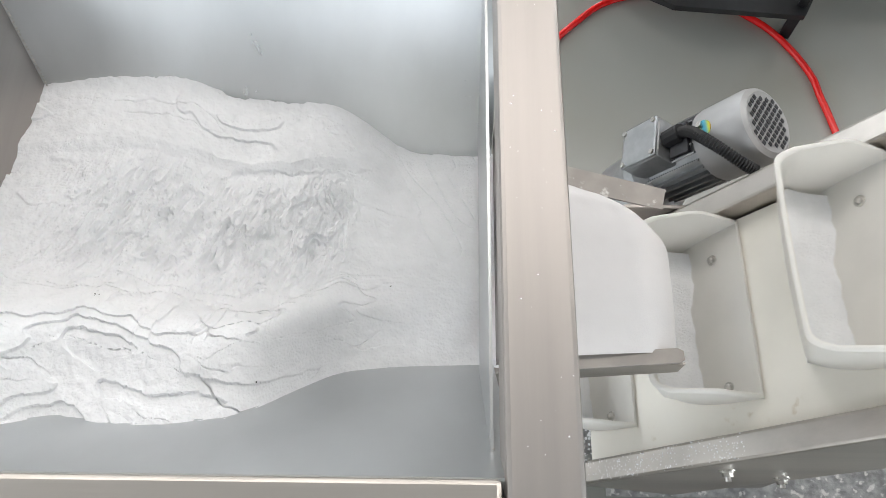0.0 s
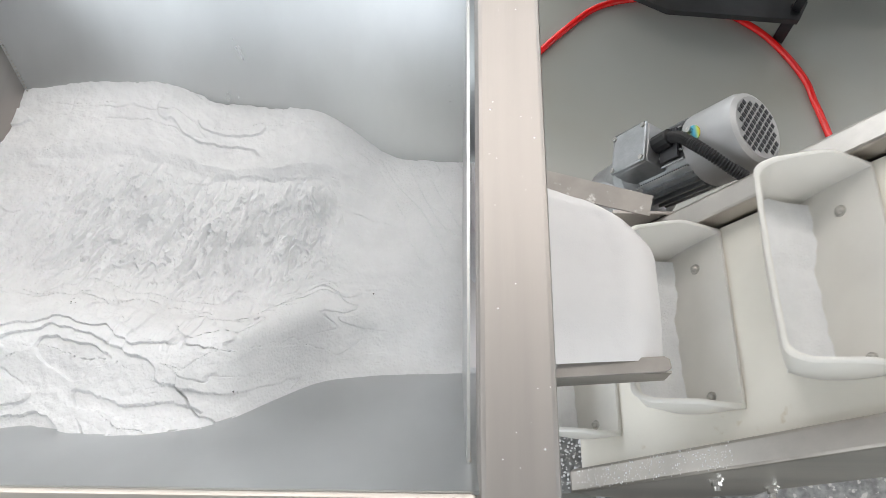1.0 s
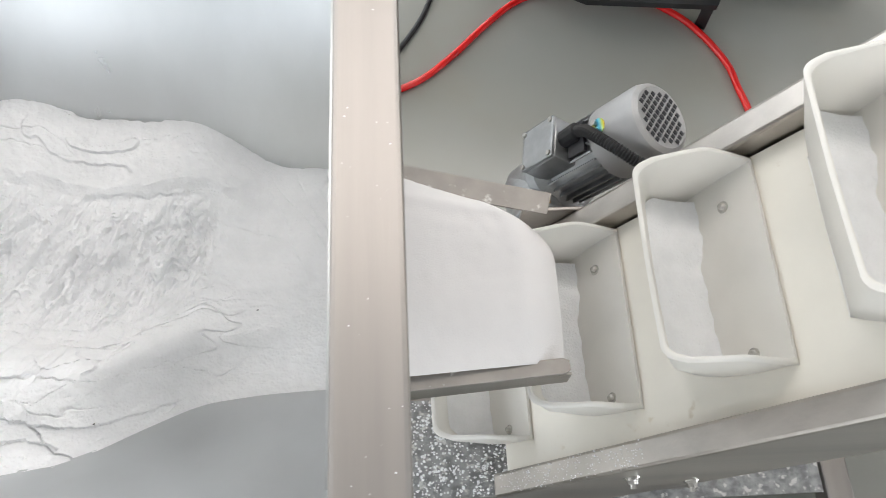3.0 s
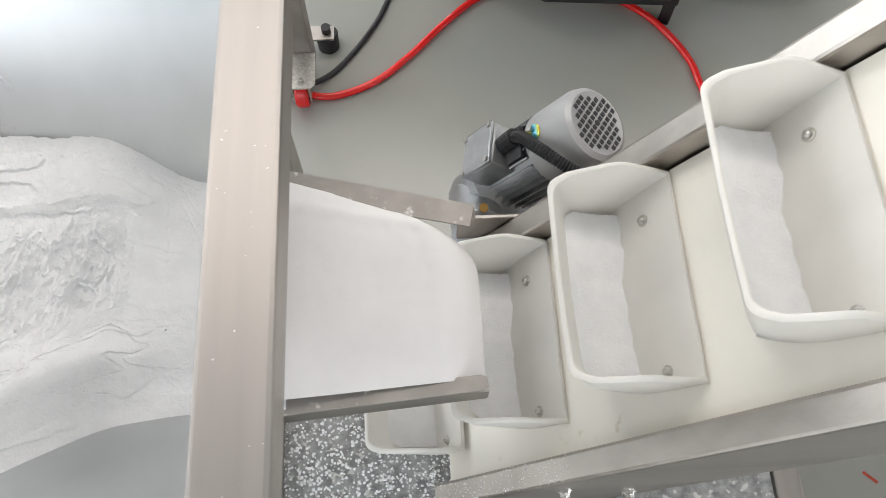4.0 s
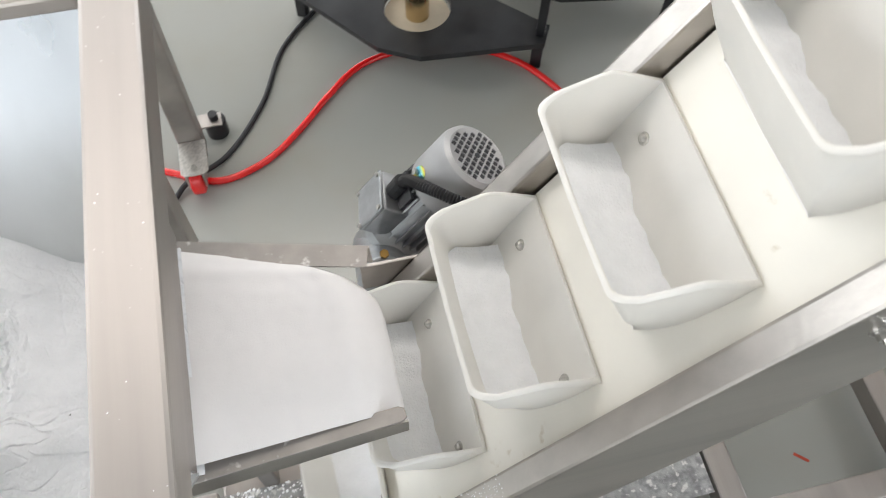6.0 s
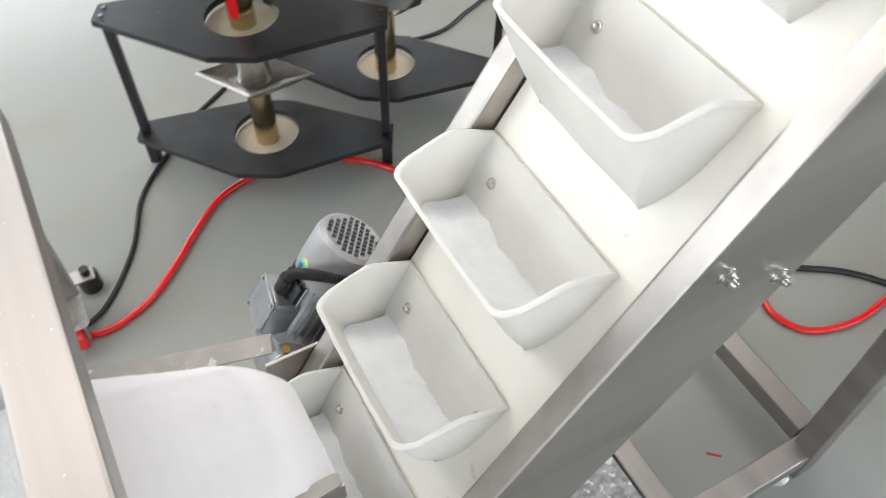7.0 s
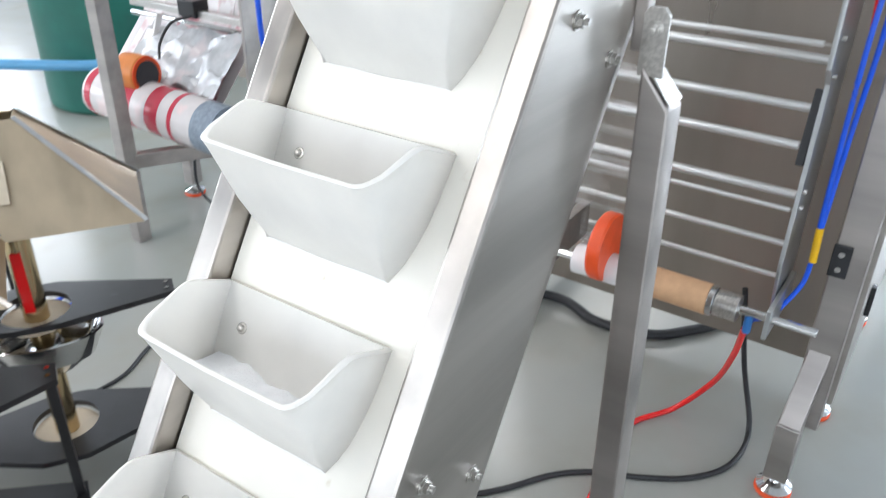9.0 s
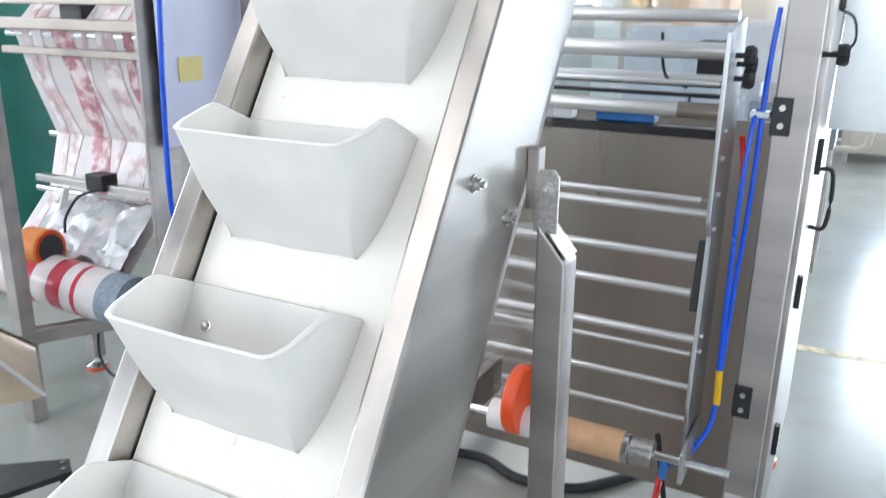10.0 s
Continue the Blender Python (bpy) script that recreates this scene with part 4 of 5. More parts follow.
floor_line("air_hose", [(-0.05, 1.10, 0.008), (0.10, 1.04, 0.008), (0.19, 1.0, 0.008), (0.25, 0.966, 0.008), (0.32, 0.957, 0.008), (0.415, 0.994, 0.008), (0.50, 1.066, 0.008), (0.585, 1.155, 0.008), (0.68, 1.235, 0.008),
           (0.80, 1.265, 0.008), (0.95, 1.25, 0.008), (1.066, 1.18, 0.008), (1.13, 1.105, 0.008), (1.174, 1.016, 0.008), (1.19, 0.93, 0.008), (1.24, 0.75, 0.008), (1.42, 0.52, 0.008), (1.62, 0.42, 0.008), (1.725, 0.34, 0.008), (1.722, 0.235, 0.008), (1.765, 0.165, 0.008), (1.87, 0.134, 0.008), (1.98, 0.14, 0.008),
           (2.15, 0.17, 0.008), (2.30, 0.16, 0.008), (2.42, 0.08, 0.02), (2.40, -0.02, 0.18), (2.26, -0.08, 0.38), (2.16, -0.11, 0.535)], 0.0085, RED, "bright red polyurethane air hose lying on the floor", "hose")
floor_line("power_cable", [(0.10, 0.80, 0.006), (0.18, 0.92, 0.006), (0.226, 0.965, 0.018), (0.32, 1.03, 0.006), (0.42, 1.17, 0.006), (0.488, 1.33, 0.006), (0.584, 1.445, 0.006), (0.75, 1.60, 0.006), (1.0, 1.72, 0.006), (1.3, 1.63, 0.006),
           (1.53, 1.593, 0.006), (1.69, 1.655, 0.006), (1.84, 1.70, 0.006), (2.3, 1.75, 0.006)], 0.0065, RUBBER, "black power cable lying on the floor", "cable")
floor_line("power_cable", [(1.66, 0.55, 0.007), (1.76, 0.42, 0.007), (1.845, 0.341, 0.007), (1.97, 0.255, 0.007), (2.05, 0.16, 0.007), (2.10, 0.055, 0.007), (2.18, -0.06, 0.007), (2.30, -0.135, 0.007), (2.47, -0.135, 0.012), (2.52, -0.07, 0.2), (2.50, -0.03, 0.45)], 0.008, RUBBER, "black rubber cable lying on the floor", "cable")
floor_line("drain_hose", [(2.70, 0.95, 0.02), (2.78, 0.66, 0.02), (2.72, 0.48, 0.02), (2.75, 0.30, 0.02), (2.84, 0.2, 0.02), (3.0, 0.1, 0.02), (3.2, 0.1, 0.02)], 0.018, RUBBER, "thick black hose under the packing machine", "hose")
floor_line("cable_end", [(1.55, 0.235, 0.006), (1.575, 0.225, 0.03), (1.57, 0.215, 0.05)], 0.004, RUBBER, "short black cable end sticking up", "cable")
mark = part("floor_mark", box(-0.016, 0.016, -0.003, 0.003, 0.0004, 0.0008, m=pose(1.356, 0.035, 0, 0, 0, -42)), REDMARK)
tagged(mark, "faded red mark on the floor", "mark")
tagged(part("floor_line", box(4.49, 4.56, -3.2, -0.10, 0.0005, 0.001), YELLOWL), "worn yellow floor line", "floor marking", kind="structure")

# ---- packing machine with film unwinder (right) ----
pm = thing("packing_machine", pose(2.6, 0.2, 0), "stainless steel vertical packing machine with film unwinding rollers", "packing machine")
part("column", box(2.35, 2.43, -0.312, -0.235, 0.18, 2.1, 0.004), STEEL, pm, "upright steel column", 40)
part("column", box(2.35, 2.43, 0.76, 0.835, 0.18, 2.1, 0.004), STEEL, pm, smooth=40)
part("back_panel", box(2.80, 2.815, -0.25, 0.8, 0.10, 1.318), PANEL, pm, "large brown-grey steel panel")
part("lower_panel", box(2.434, 2.80, -0.262, -0.252, 0.25, 2.0), STEEL_S, pm)
part("door", box(2.432, 3.35, -0.325, -0.29, 0.22, 2.05, 0.004), STEEL_S, pm, "smooth steel side door")
for z in (0.42, 0.86, 1.22, 1.62):
    part("hinge", box(2.60, 2.625, -0.338, -0.325, z, z + 0.09, 0.002), BLACK, pm, "black hinge")
part("door_handle", hose([(2.75, -0.325, 1.05), (2.75, -0.365, 1.06), (2.75, -0.365, 1.2), (2.75, -0.325, 1.21)], 0.006, 8, 6), BLACK, pm, "black bow handle")
for z in (0.64, 1.345):
    blk = part("hinge_block", box(2.343, 2.351, -0.274, -0.232, z, z + 0.085, 0.002), BLACK, pm, "black hinge block with two screws")
    for dz in (0.022, 0.062):
        part("screw", rod((2.343, -0.253, z + dz), (2.340, -0.253, z + dz), 0.007, 10), BOLT, blk)
# lower frame, legs and feet
part("base_beam", box(2.35, 3.35, -0.30, -0.24, 0.18, 0.25, 0.004), STEEL, pm, smooth=40)
part("base_beam", box(2.35, 3.35, 0.76, 0.82, 0.18, 0.25, 0.004), STEEL, pm, smooth=40)
part("front_leg", beam((2.275, -0.255, 0.06), (2.275, -0.255, 0.24), 0.07, 0.06, 0.004, up=(0, 1, 0)), STEEL, pm, smooth=40)
part("front_leg_arm", beam((2.275, -0.255, 0.22), (2.42, -0.272, 0.47), 0.07, 0.055, 0.004, up=(0, 1, 0)), STEEL, pm, smooth=40)
for x, y in ((2.275, -0.255), (2.68, -0.272), (3.3, -0.272), (2.68, 0.79), (3.3, 0.79)):
    foot = part("foot", lathe([(0.045, 0.012), (0.047, 0.02), (0.03, 0.032), (0.014, 0.036), (0.014, 0.07), (0.009, 0.072), (0.009, 0.19)], pose(x, y, 0), 24), SILVER, pm, "chrome levelling foot on an orange pad", 40)
    part("pad", lathe([(0.047, 0.0), (0.049, 0.004), (0.049, 0.010), (0.046, 0.0118)], pose(x, y, 0), 24), ORANGE, foot, "orange rubber pad")
# side plates carrying the rollers
plate_pts = [(2.20, 1.57), (2.40, 1.60), (2.42, 1.40), (2.40, 0.52), (2.26, 0.50), (2.21, 0.70), (2.24, 1.12), (2.20, 1.16)]
MY = Matrix(((1, 0, 0, 0), (0, 0, 1, 0), (0, 1, 0, 0), (0, 0, 0, 1)))
part("side_plate", prism(plate_pts, -0.150, -0.140, MY, 0.0015), SHEET, pm, "aluminium roller side plate", 30)
part("side_plate", prism(plate_pts, 0.662, 0.672, MY, 0.0015), SHEET, pm, smooth=30)
for x, z, r in ((2.40, 1.522, 0.020), (2.34, 1.452, 0.006), (2.38, 1.384, 0.018), (2.42, 1.128, 0.011), (2.27, 1.195, 0.007), (2.30, 1.048, 0.010), (2.262, 0.972, 0.010), (2.40, 0.800, 0.011), (2.36, 0.775, 0.006), (2.42, 0.655, 0.008), (2.42, 0.56, 0.007)):
    rl = part("roller", rod((x, -0.115, z), (x, 0.645, z), r, 18, bev=0.001), ALU, pm, "satin guide roller", 40)
    part("roller_pin", rod((x, -0.139, z), (x, -0.1145, z), r * 0.5, 10), BOLT, rl)
part("roller_collar", rod((2.38, -0.125, 0.79), (2.38, -0.139, 0.79), 0.022, 18), RUBBER, pm, "black roller collar")
part("tension_arm", box(2.258, 2.27, -0.136, -0.118, 0.93, 1.10, 0.002, m=Matrix.Translation((2.265, 0, 1.0)) @ pose(0, 0, 0, 0, 12, 0) @ Matrix.Translation((-2.265, 0, -1.0))), BLACK, pm, "black tension arm")
for z in (1.36, 1.30, 1.22, 1.14, 0.88, 0.84):
    part("plate_screw", rod((2.235, -0.151, z), (2.235, -0.160, z), 0.006, 8), BOLT, pm)
part("crossbar", box(2.42, 2.46, -0.14, 0.66, 1.312, 1.336, 0.003), BLACK, pm, "dark crossbar")
part("sensor_box", box(2.44, 2.50, 0.05, 0.20, 1.337, 1.366, 0.004), BLUEP, pm)
part("sensor_box", box(2.42, 2.47, 0.26, 0.34, 1.337, 1.392, 0.004), WHITEP, pm)
part("knob", lathe([(0.006, 0), (0.006, 0.03), (0.022, 0.03), (0.024, 0.045), (0.020, 0.055)], pose(2.36, -0.315, 1.525, 90, 0, 0), 8), RUBBER, pm, "black star knob")
part("clear_guard", box(2.225, 2.228, 0.24, 0.66, 0.55, 1.5), CLEAR, pm, "clear plastic film running over the rollers")
# unwinding reel
RZ, RX = 0.59, 2.15
part("reel_shaft", rod((RX, -0.265, RZ), (RX, 0.62, RZ), 0.0105, 16, bev=0.002), SILVER, pm, "polished reel shaft")
part("reel_hub", rod((RX, -0.090, RZ), (RX, -0.035, RZ), 0.033, 24, bev=0.002), BOLT, pm, "steel clamping hub", 40)
part("reel_hub_ring", rod((RX, -0.034, RZ), (RX, -0.018, RZ), 0.038, 24, bev=0.002), SILVER, pm, smooth=40)
part("cardboard_core", rod((RX, -0.018, RZ), (RX, 0.135, RZ), 0.039, 28, bev=0.001), CARD, pm, "brown cardboard core", 40)
part("white_core", rod((RX, 0.135, RZ), (RX, 0.335, RZ), 0.040, 28, bev=0.002), WHITEP, pm, "white plastic roll", 40)
part("stop_ring", lathe([(0.045, 0), (0.086, 0.0), (0.090, 0.006), (0.090, 0.03), (0.086, 0.036), (0.045, 0.036)], Matrix.Translation((RX, 0.240, RZ + 0.058)) @ pose(0, 0, 0, -90, 0, 0), 32), ORANGE, pm, "orange stop ring", 40)
part("reel_arm", box(RX + 0.005, 2.36, 0.40, 0.43, RZ - 0.04, RZ + 0.06, 0.003), STEEL, pm)
part("reel_arm", box(RX - 0.02, 2.36, -0.165, -0.153, RZ - 0.05, RZ + 0.03, 0.003), SHEET, pm)
part("valve", rod((RX + 0.005, -0.115, RZ - 0.01), (RX + 0.005, -0.115, RZ - 0.058), 0.010, 10), BLUEP, pm, "small blue and black valve")
part("blue_hose", hose([(2.33, -0.205, 1.40), (2.30, -0.200, 1.36), (2.285, -0.195, 1.2), (2.285, -0.195, 1.0), (2.30, -0.195, 0.80), (2.30, -0.195, 0.77)], 0.006, 8, 10), BLUE, pm, "blue air hose")
part("blue_hose", hose([(2.36, -0.22, 1.62), (2.345, -0.215, 1.5), (2.325, -0.215, 1.40), (2.315, -0.214, 1.2), (2.318, -0.205, 1.0), (2.306, -0.2, 0.80), (2.302, -0.197, 0.77)], 0.006, 8, 10), BLUE, pm, "blue air hose")
part("yellow_valve", rod((2.30, -0.197, 0.775), (2.30, -0.200, 0.685), 0.009, 10, bev=0.001), YELLOW, pm, "yellow push-in valve")
part("blue_hose", hose([(2.30, -0.198, 0.69), (2.29, -0.19, 0.62), (2.24, -0.15, 0.55), (2.17, -0.12, 0.56)], 0.006, 8, 10), BLUE, pm, "blue air hose")
part("hose_clip", box(2.31, 2.345, -0.232, -0.19, 1.385, 1.40, 0.002), SILVER, pm)
part("red_cable", hose([(2.40, -0.17, 1.33), (2.38, -0.18, 1.28), (2.385, -0.185, 1.21)], 0.006, 8, 8), RED, pm)
part("discharge_chute", prism([(2.9, 1.30), (3.15, 1.72), (2.9, 1.75)], -0.5, -0.33, MY), SHEET, pm, "sloping steel chute")

part("upper_roller", rod((2.52, -0.115, 1.60), (2.52, 0.645, 1.60), 0.016, 16), ALU, pm)
part("cross_rail", box(2.46, 2.49, -0.139, 0.661, 1.448, 1.462, 0.002), ALU, pm)
part("dark_rail", box(2.50, 2.53, -0.139, 0.661, 1.428, 1.444, 0.002), BLACK, pm)
part("dark_rail", box(2.50, 2.53, -0.139, 0.661, 1.402, 1.412, 0.002), BLACK, pm)
for k in range(6):
    part("clip", box(2.42, 2.44, 0.52 + 0.022 * k, 0.530 + 0.022 * k, 1.462, 1.484), BOLT, pm)
part("roller_sleeve", rod((2.38, -0.114, 1.384), (2.38, -0.02, 1.384), 0.0195, 18), PANEL, pm)
part("end_collar", rod((2.38, 0.475, 1.384), (2.38, 0.49, 1.384), 0.021, 18), RUBBER, pm)
part("end_collar", rod((2.40, 0.285, 1.522), (2.40, 0.297, 1.522), 0.022, 18), RUBBER, pm)
part("hanging_cable", hose([(2.45, 0.05, 1.56), (2.45, 0.045, 1.50), (2.46, 0.03, 1.45), (2.46, -0.02, 1.43)], 0.004, 8, 6), RUBBER, pm)
part("motor_block", box(2.55, 2.66, -0.10, -0.02, 1.45, 1.54, 0.004), BLACK, pm)
part("forming_head", box(2.9, 3.25, 0.1, 0.6, 1.72, 2.0, 0.02), PAINT_S, pm)
part("head_bracket", box(2.86, 2.9, 0.36, 0.44, 1.62, 1.78, 0.004), SILVER, pm)
part("gilt_tube", rod((2.9, 0.22, 1.62), (2.9, 0.22, 2.1), 0.035, 20), GOLD, pm, smooth=40)
part("valve_block", box(2.84, 2.88, 0.45, 0.52, 1.62, 1.72, 0.004), BLACK, pm)
part("clear_shield", box(2.83, 2.833, -0.2, 0.7, 1.37, 2.1), CLEAR, pm, "clear shield")
for dx, z in ((0.0, 1.52), (0.03, 1.50), (0.015, 1.47)):
    part("star_knob", lathe([(0.006, 0), (0.006, 0.02), (0.02, 0.02), (0.022, 0.034), (0.016, 0.042)], pose(2.27 + dx, -0.152, z, 90, 0, 0), 8), RUBBER, pm, "black star knob")
part("cable_loop", hose([(2.62, -0.325, 1.62), (2.61, -0.36, 1.60), (2.61, -0.37, 1.55), (2.62, -0.35, 1.52), (2.62, -0.325, 1.52)], 0.003, 8, 8), BLACK, pm)

# ---- film machine behind on the left ----
fm = thing("film_machine", pose(2.5, 2.4, 0), "packing machine frame with a printed film roll on its unwinder", "packing machine")
part("post", box(2.155, 2.215, 2.31, 2.37, 0.0, 2.1, 0.004), STEEL, fm, "grey steel upright", 40)
part("post", box(2.95, 3.01, 1.78, 1.84, 0.0, 2.1, 0.004), STEEL, fm, smooth=40)
part("frame_beam", beam((2.20, 2.34, 0.355), (2.62, 2.10, 0.355), 0.05, 0.06), STEEL, fm, smooth=40)
part("foot_post", box(2.60, 2.66, 2.50, 2.56, 0.06, 0.36, 0.003), STEEL, fm)
fo = part("foot", lathe([(0.045, 0.012), (0.047, 0.02), (0.014, 0.036), (0.010, 0.08)], pose(2.63, 2.53, 0), 20), SILVER, fm, smooth=40)
part("pad", lathe([(0.047, 0), (0.049, 0.006), (0.046, 0.0118)], pose(2.63, 2.53, 0), 20), ORANGE, fo, "orange rubber pad")
RA, RB = Vector((2.36, 2.70, 0.545)), Vector((2.42, 1.995, 0.487))
RD = (RB - RA).normalized()
roll = part("film_roll", rod(RA, RB, 0.105, 40, bev=0.003), FILMW, fm, "roll of white and red printed film", 40)
for a, b in ((0.02, 0.07), (0.30, 0.40), (0.52, 0.62), (0.70, 0.73)):
    part("printed_band", rod(RA + RD * a * 0.70, RA + RD * b * 0.70, 0.1062, 40), FILMR, roll, "red printed band")
part("film_edge", rod(RA + RD * 0.61, RB + RD * 0.004, 0.1055, 40), FILMG, roll, "grey-blue film edge", 40)
part("core", rod(RB, RB + RD * 0.05, 0.036, 20, bev=0.002), BOLT, roll, "steel core end", 40)
part("shaft", rod(RB, RB + RD * 0.13, 0.016, 14), SILVER, fm)
part("tape_roll", lathe([(0.03, 0), (0.075, 0), (0.08, 0.004), (0.08, 0.105), (0.075, 0.11), (0.03, 0.11)], Matrix.Translation((2.376, 2.525, 0.652)) @ pose(0, 0, 0, 90, 0, 8), 32), TAPE, fm, "orange-brown tape roll", 40)
part("tape_core", lathe([(0.008, 0), (0.06, 0), (0.06, 0.004), (0.008, 0.004)], Matrix.Translation((2.39, 2.407, 0.652)) @ pose(0, 0, 0, 90, 0, 8), 32), PRINT, fm, "black tape core")
part("tape_ring", lathe([(0.058, 0), (0.078, 0), (0.078, 0.003), (0.058, 0.003)], Matrix.Translation((2.392, 2.413, 0.652)) @ pose(0, 0, 0, 90, 0, 8), 32), ORANGE, fm)
for i, (x, z) in enumerate(((2.75, 0.78), (2.85, 1.02), (2.8, 1.28), (2.7, 1.48))):
    part("guide_roller", rod((x, 2.95, z), (x, 2.05, z), 0.016, 14), SILVER, fm, "guide roller")
film_pts = [(2.52, 0.55), (2.76, 0.80), (2.83, 1.03), (2.74, 1.28), (2.68, 1.50), (2.9, 1.72)]
for k, ((xa, za), (xb, zb)) in enumerate(zip(film_pts, film_pts[1:])):
    web = part("film_web", sheet(((xa, 2.12, za), (xa, 2.88, za), (xb, 2.88, zb), (xb, 2.12, zb)), 0.002), FILMW, fm, "web of printed film")
    nrm = (Vector((0, 1, 0)).cross(Vector((xb - xa, 0, zb - za)))).normalized()
    for j, (y, w, sk) in enumerate(((2.16, 0.05, 0.05), (2.27, 0.10, 0.02), (2.42, 0.03, 0.06), (2.52, 0.12, -0.03), (2.70, 0.06, 0.04), (2.79, 0.04, 0.0))):
        ya, yb = y + sk * (k % 2), y + sk * (1 - k % 2)
        for sgn in (-1, 1):
            o = nrm * 0.003 * sgn
            part("printed_band", sheet([p + o for p in (Vector((xa, ya, za)), Vector((xa, ya + w, za)), Vector((xb, yb + w, zb)), Vector((xb, yb, zb)))], 0.0004), PINK if j % 3 else FILMP, web)
part("side_panel", box(2.54, 3.0, 1.86, 1.875, 1.09, 1.75, 0.003), LILAC, fm, "lilac-white panel with a yellow note")
part("note", box(2.62, 2.74, 1.856, 1.859, 1.33, 1.42), mat("yellow_note", (0.75, 0.62, 0.25), 0.7, 0, 0.05, 10), fm, "small yellow note")
part("side_frame", box(2.48, 2.95, 1.90, 1.915, 0.30, 1.8, 0.003), STEEL, fm)
part("blue_hose", hose([(2.44, 1.73, 1.7), (2.43, 1.743, 1.33), (2.43, 1.753, 0.94), (2.5, 1.80, 0.75)], 0.010, 8, 8), BLUE, fm, "blue air hose")
part("sensor_bar", box(2.60, 2.64, 2.0, 2.75, 0.86, 0.89, 0.003), BOLT, fm)
part("sensor_head", box(2.58, 2.66, 2.30, 2.40, 0.86, 0.93, 0.004), BLACK, fm)
part("loop_cable", hose([(2.45, 2.25, 0.36), (2.43, 2.24, 0.2), (2.47, 2.20, 0.10), (2.52, 2.16, 0.18), (2.51, 2.14, 0.34)], 0.006, 8, 8), RUBBER, fm, "hanging black cable loop")
part("back_plate", box(3.06, 3.075, 1.95, 3.05, 0.45, 1.25, 0.002), PANEL, fm, "brown-grey steel plate behind the film")
part("back_plate", box(2.92, 2.935, 1.93, 2.30, 0.95, 1.55, 0.002), STEEL, fm, "grey steel plate with bolts")
for z in (1.02, 1.12, 1.22):
    part("bolt", hex_bolt((2.92, 2.26, z), (-1, 0, 0), 0.007), BOLT, fm)
for z in (1.50, 1.60):
    part("cross_beam", box(2.62, 2.67, 1.93, 2.95, z, z + 0.045, 0.004), PANEL, fm, smooth=40)
part("motor_box", box(2.74, 2.88, 2.02, 2.16, 1.30, 1.52, 0.012), BLACK, fm, "black drive motor", 40)
part("cross_beam", box(2.66, 2.70, 1.93, 2.95, 1.395, 1.425, 0.003), PANEL, fm)
part("motor_box", box(2.70, 2.82, 2.46, 2.60, 1.50, 1.62, 0.012), BLACK, fm, "black drive motor", 40)
part("tension_lever", beam((2.62, 1.99, 0.80), (2.66, 1.985, 0.93), 0.022, 0.012, 0.003, up=(0, 1, 0)), BLACK, fm, "black tension lever")
part("stay", beam((2.58, 2.62, 0.66), (2.62, 2.58, 0.84), 0.03, 0.012, 0.002, up=(0, 1, 0)), WHITE, fm, "pale stay plate")
part("sensor_cable", hose([(2.58, 2.32, 0.87), (2.54, 2.40, 0.84), (2.50, 2.44, 0.76), (2.47, 2.42, 0.70)], 0.006, 8, 8), RUBBER, fm, "thin black sensor cable")
# loose clear film lying over the roll
loose = bmesh.new()
grid = []
for i in range(19):
    grid.append([])
    for k in range(13):
        y, u = 2.10 + 0.58 * i / 18, k / 12
        x = 2.46 + 0.20 * u + 0.02 * n3(y * 9, u * 4, 1.1)
        grid[-1].append(loose.verts.new((x, y, 0.60 + 0.20 * u + 0.035 * n3(y * 11, u * 5, 4.2) + 0.018 * n3(y * 30, u * 9, 2.2))))
for a, b in zip(grid, grid[1:]):
    for k in range(12):
        loose.faces.new((a[k], b[k], b[k + 1], a[k + 1]))
part("loose_film", loose, FILML, fm, "crumpled loose pale film", 40)

# coil of blue hose hanging behind the stands
floor_line("blue_hose_tangle", [(1.55, 2.15, 0.012), (1.62, 2.05, 0.05), (1.75, 2.0, 0.08), (1.66, 2.12, 0.10), (1.72, 2.2, 0.04), (1.82, 2.06, 0.02), (1.70, 1.98, 0.012), (1.60, 2.1, 0.05), (1.85, 2.15, 0.012)], 0.006, BLUE, "tangled blue air hose on the floor", "hose")
tank = thing("green_tank", pose(3.35, 4.1, 0), "dark green painted tank", "tank")
part("shell", lathe([(0.40, 0.0), (0.42, 0.02), (0.42, 1.5), (0.36, 1.62), (0.1, 1.68)], pose(3.35, 4.1, 0), 40), GREENP, tank, smooth=40)
part("blue_pipe", hose([(2.6, 4.2, 0.35), (3.0, 3.75, 0.33), (3.3, 3.6, 0.33), (3.8, 3.6, 0.34)], 0.03, 10, 8), mat("light_blue_pipe", (0.10, 0.32, 0.55), 0.4, 0, 0.1, 8), tank, "light blue pipe")

# ---- stock and boxes in the distance ----
def crate(x, y, z, w, d, h, material, label):
    ob = part("storage_box", box(x - w / 2, x + w / 2, y - d / 2, y + d / 2, z, z + h, 0.01), material, None, "", 40)
    return tagged(ob, label, "box", "boxes at the back of the hall")


crate(6.6, 1.5, 0.0, 0.6, 0.6, 0.55, BLUEP, "blue plastic box on the floor")
crate(6.6, 2.3, 0.0, 0.6, 0.7, 0.8, WHITE, "white carton on the floor")
crate(8.2, 1.0, 1.501, 0.6, 0.5, 0.4, CARD, "brown carton on a machine cabinet")
crate(5.0, 3.3, 0.0, 0.8, 0.6, 1.3, mat("grey_cabinet", (0.40, 0.42, 0.44), 0.5, 0, 0.1, 6), "grey steel control cabinet by the wall")
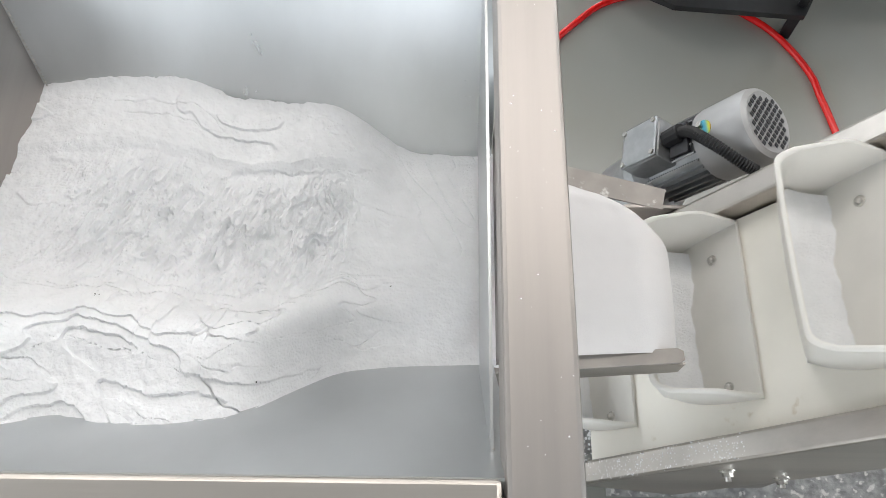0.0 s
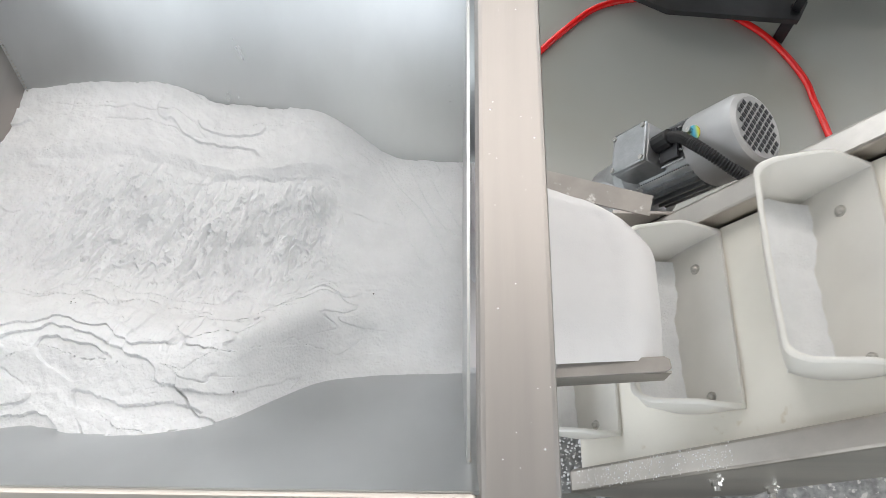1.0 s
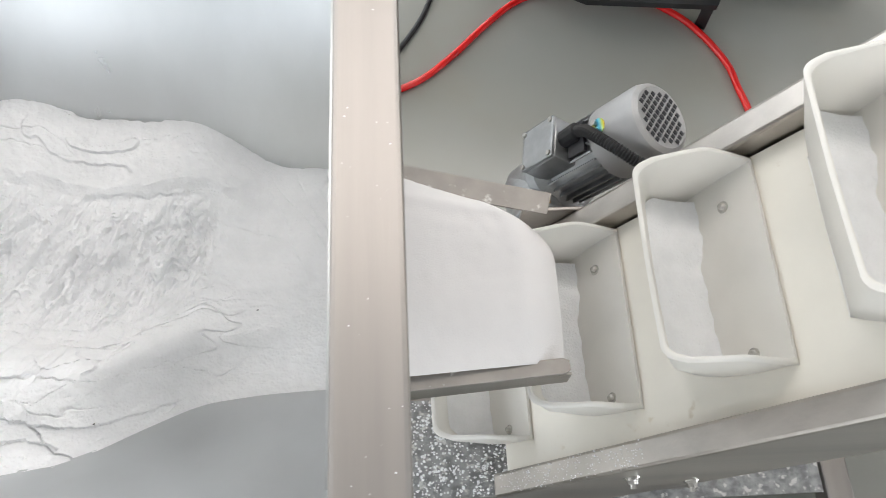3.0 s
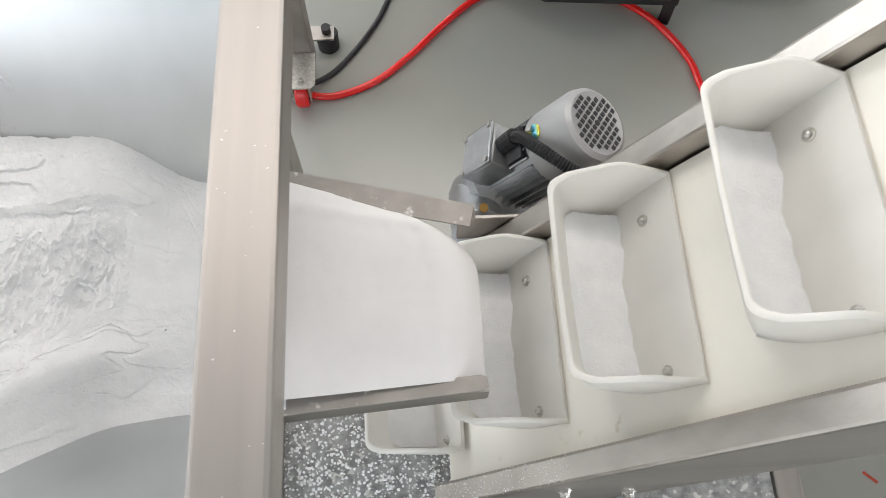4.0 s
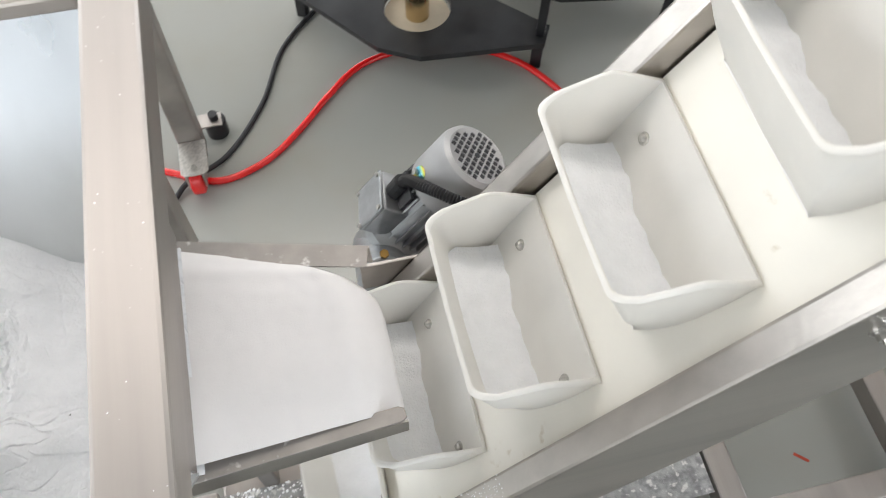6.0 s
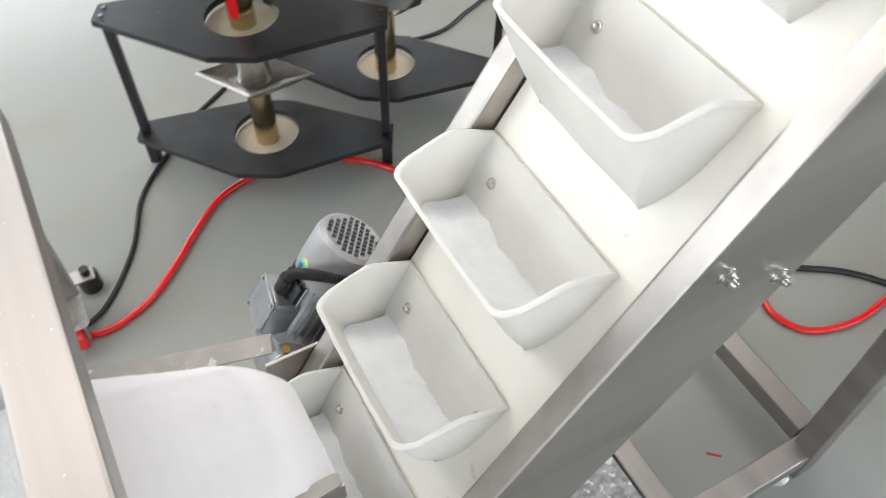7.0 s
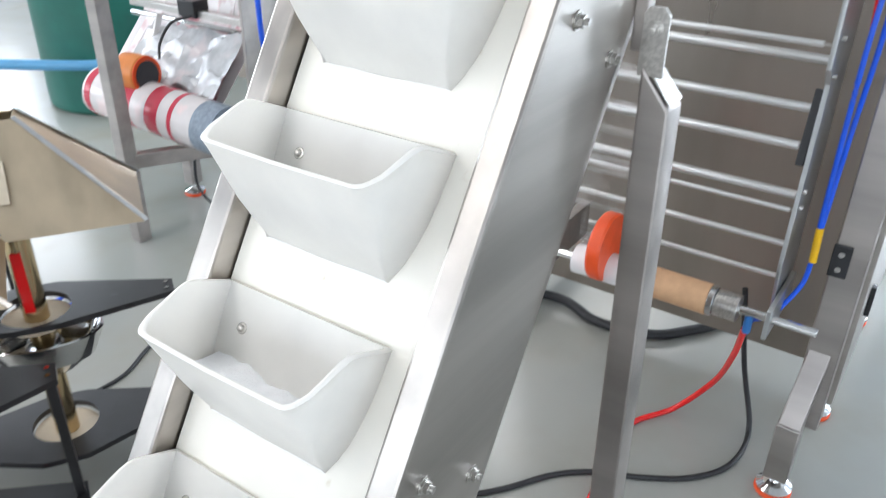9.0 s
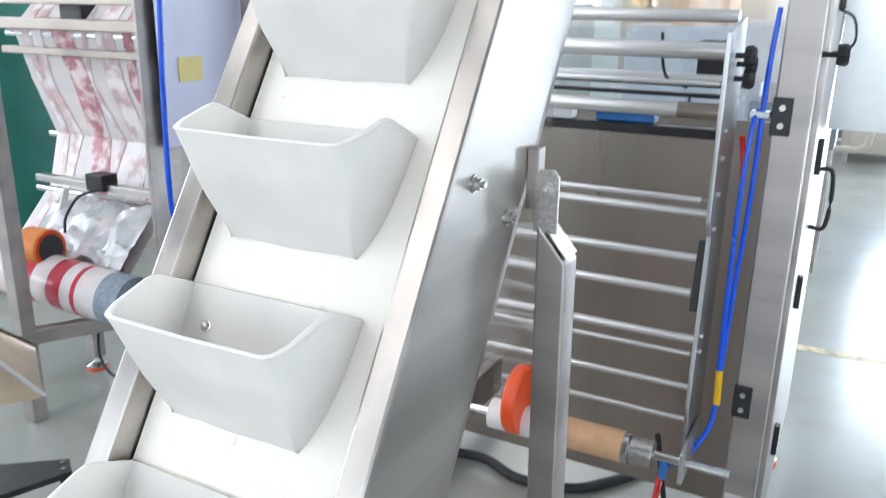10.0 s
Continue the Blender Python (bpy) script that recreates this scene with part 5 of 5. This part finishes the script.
crate(4.4, 4.6, 0.0, 0.5, 0.5, 1.1, GREENP, "dark green painted metal box")

# ---- far machines at the back of the hall ----
def far_machine(x, y, w, d, h, material, label):
    t = thing("machine_cabinet", pose(x, y, 0), label, "machine", "machines along the hall")
    part("body", box(x - w / 2, x + w / 2, y - d / 2, y + d / 2, 0.12, h, 0.015), material, t, smooth=40)
    part("door", box(x - w / 2 - 0.012, x - w / 2 - 0.001, y - d * 0.42, y - 0.01, 0.2, h - 0.12, 0.004), material, t)
    part("door", box(x - w / 2 - 0.012, x - w / 2 - 0.001, y + 0.01, y + d * 0.42, 0.2, h - 0.12, 0.004), material, t)
    for sx in (-1, 1):
        for sy in (-1, 1):
            part("leg", box(x + sx * (w / 2 - 0.06) - 0.03, x + sx * (w / 2 - 0.06) + 0.03, y + sy * (d / 2 - 0.06) - 0.03, y + sy * (d / 2 - 0.06) + 0.03, 0, 0.12), STEEL, t)
    part("handle", box(x - w / 2 - 0.03, x - w / 2 - 0.013, y - 0.03, y - 0.015, h * 0.5, h * 0.62), BLACK, t)
    return t


far_machine(8.2, 1.0, 0.9, 1.2, 1.5, mat("pale_blue_grey_paint", (0.42, 0.47, 0.52), 0.5, 0, 0.08, 6), "pale blue-grey machine cabinet at the back of the hall")
far_machine(9.2, 2.9, 1.0, 1.4, 1.9, mat("grey_green_paint", (0.34, 0.38, 0.33), 0.5, 0, 0.06, 6), "grey-green machine cabinet at the back of the hall")
far_machine(5.8, 4.6, 0.9, 1.2, 1.7, LILAC, "pale cabinet at the back of the hall")
frame_t = thing("pipe_frame", pose(7.0, 0.0, 0), "beige tubular frame on the floor", "frame")
BEIGE = mat("beige_paint", (0.55, 0.50, 0.42), 0.45, 0, 0.06, 6)
part("pipe", hose([(7.0, 0.35, 0.0), (7.0, 0.34, 0.55), (7.0, 0.25, 0.645), (7.0, -0.3, 0.648), (7.0, -0.42, 0.66), (7.0, -0.475, 0.74), (7.0, -0.47, 1.1), (7.0, -0.44, 1.7)], 0.026, 12, 8), BEIGE, frame_t, "beige bent pipe", 60)
part("pipe_foot", box(6.96, 7.04, -0.12, -0.04, 0.0, 0.62, 0.01), STEEL, frame_t)
far_machine(10.8, -0.75, 0.8, 1.05, 0.72, BEIGE, "low beige machine cabinet at the back of the hall")
far_machine(11.9, -0.5, 0.8, 1.2, 1.5, mat("canvas_grey", (0.40, 0.39, 0.36), 0.8, 0, 0.2, 4, 0.6, 9), "grey covered machine at the back of the hall")
crate(10.8, -0.72, 0.721, 0.4, 0.60, 0.4, BLUEP, "bright blue control box on a low cabinet")
store = thing("storage_hopper", pose(6.0, 0.1, 0), "grey sheet steel hopper on a square frame", "hopper")
part("funnel", prism([(0.30, 1.20), (-0.07, 1.20), (-0.31, 1.57), (0.30, 1.57)], 5.8, 6.3, XZ, 0.004), SHEET, store, "sloping steel funnel")
part("drive_box", box(5.85, 6.25, -0.28, 0.25, 0.80, 1.07, 0.01), mat("slate_paint", (0.20, 0.23, 0.28), 0.4, 0, 0.1, 6), store, "slate grey drive box")
part("neck", box(5.95, 6.15, -0.05, 0.15, 1.07, 1.20, 0.004), STEEL, store)
for x in (5.88, 6.22):
    for y in (-0.25, 0.22):
        part("leg", box(x - 0.02, x + 0.02, y - 0.02, y + 0.02, 0.0, 0.80), STEEL, store)


# ---- what moves ----
def motions():
    step = 1 / 6
    for i, ob in enumerate(buckets):
        walk(ob, [(k * step, bucket_pose(U0 + i * PITCH + SPEED * k * step)) for k in range(61)])


motions()
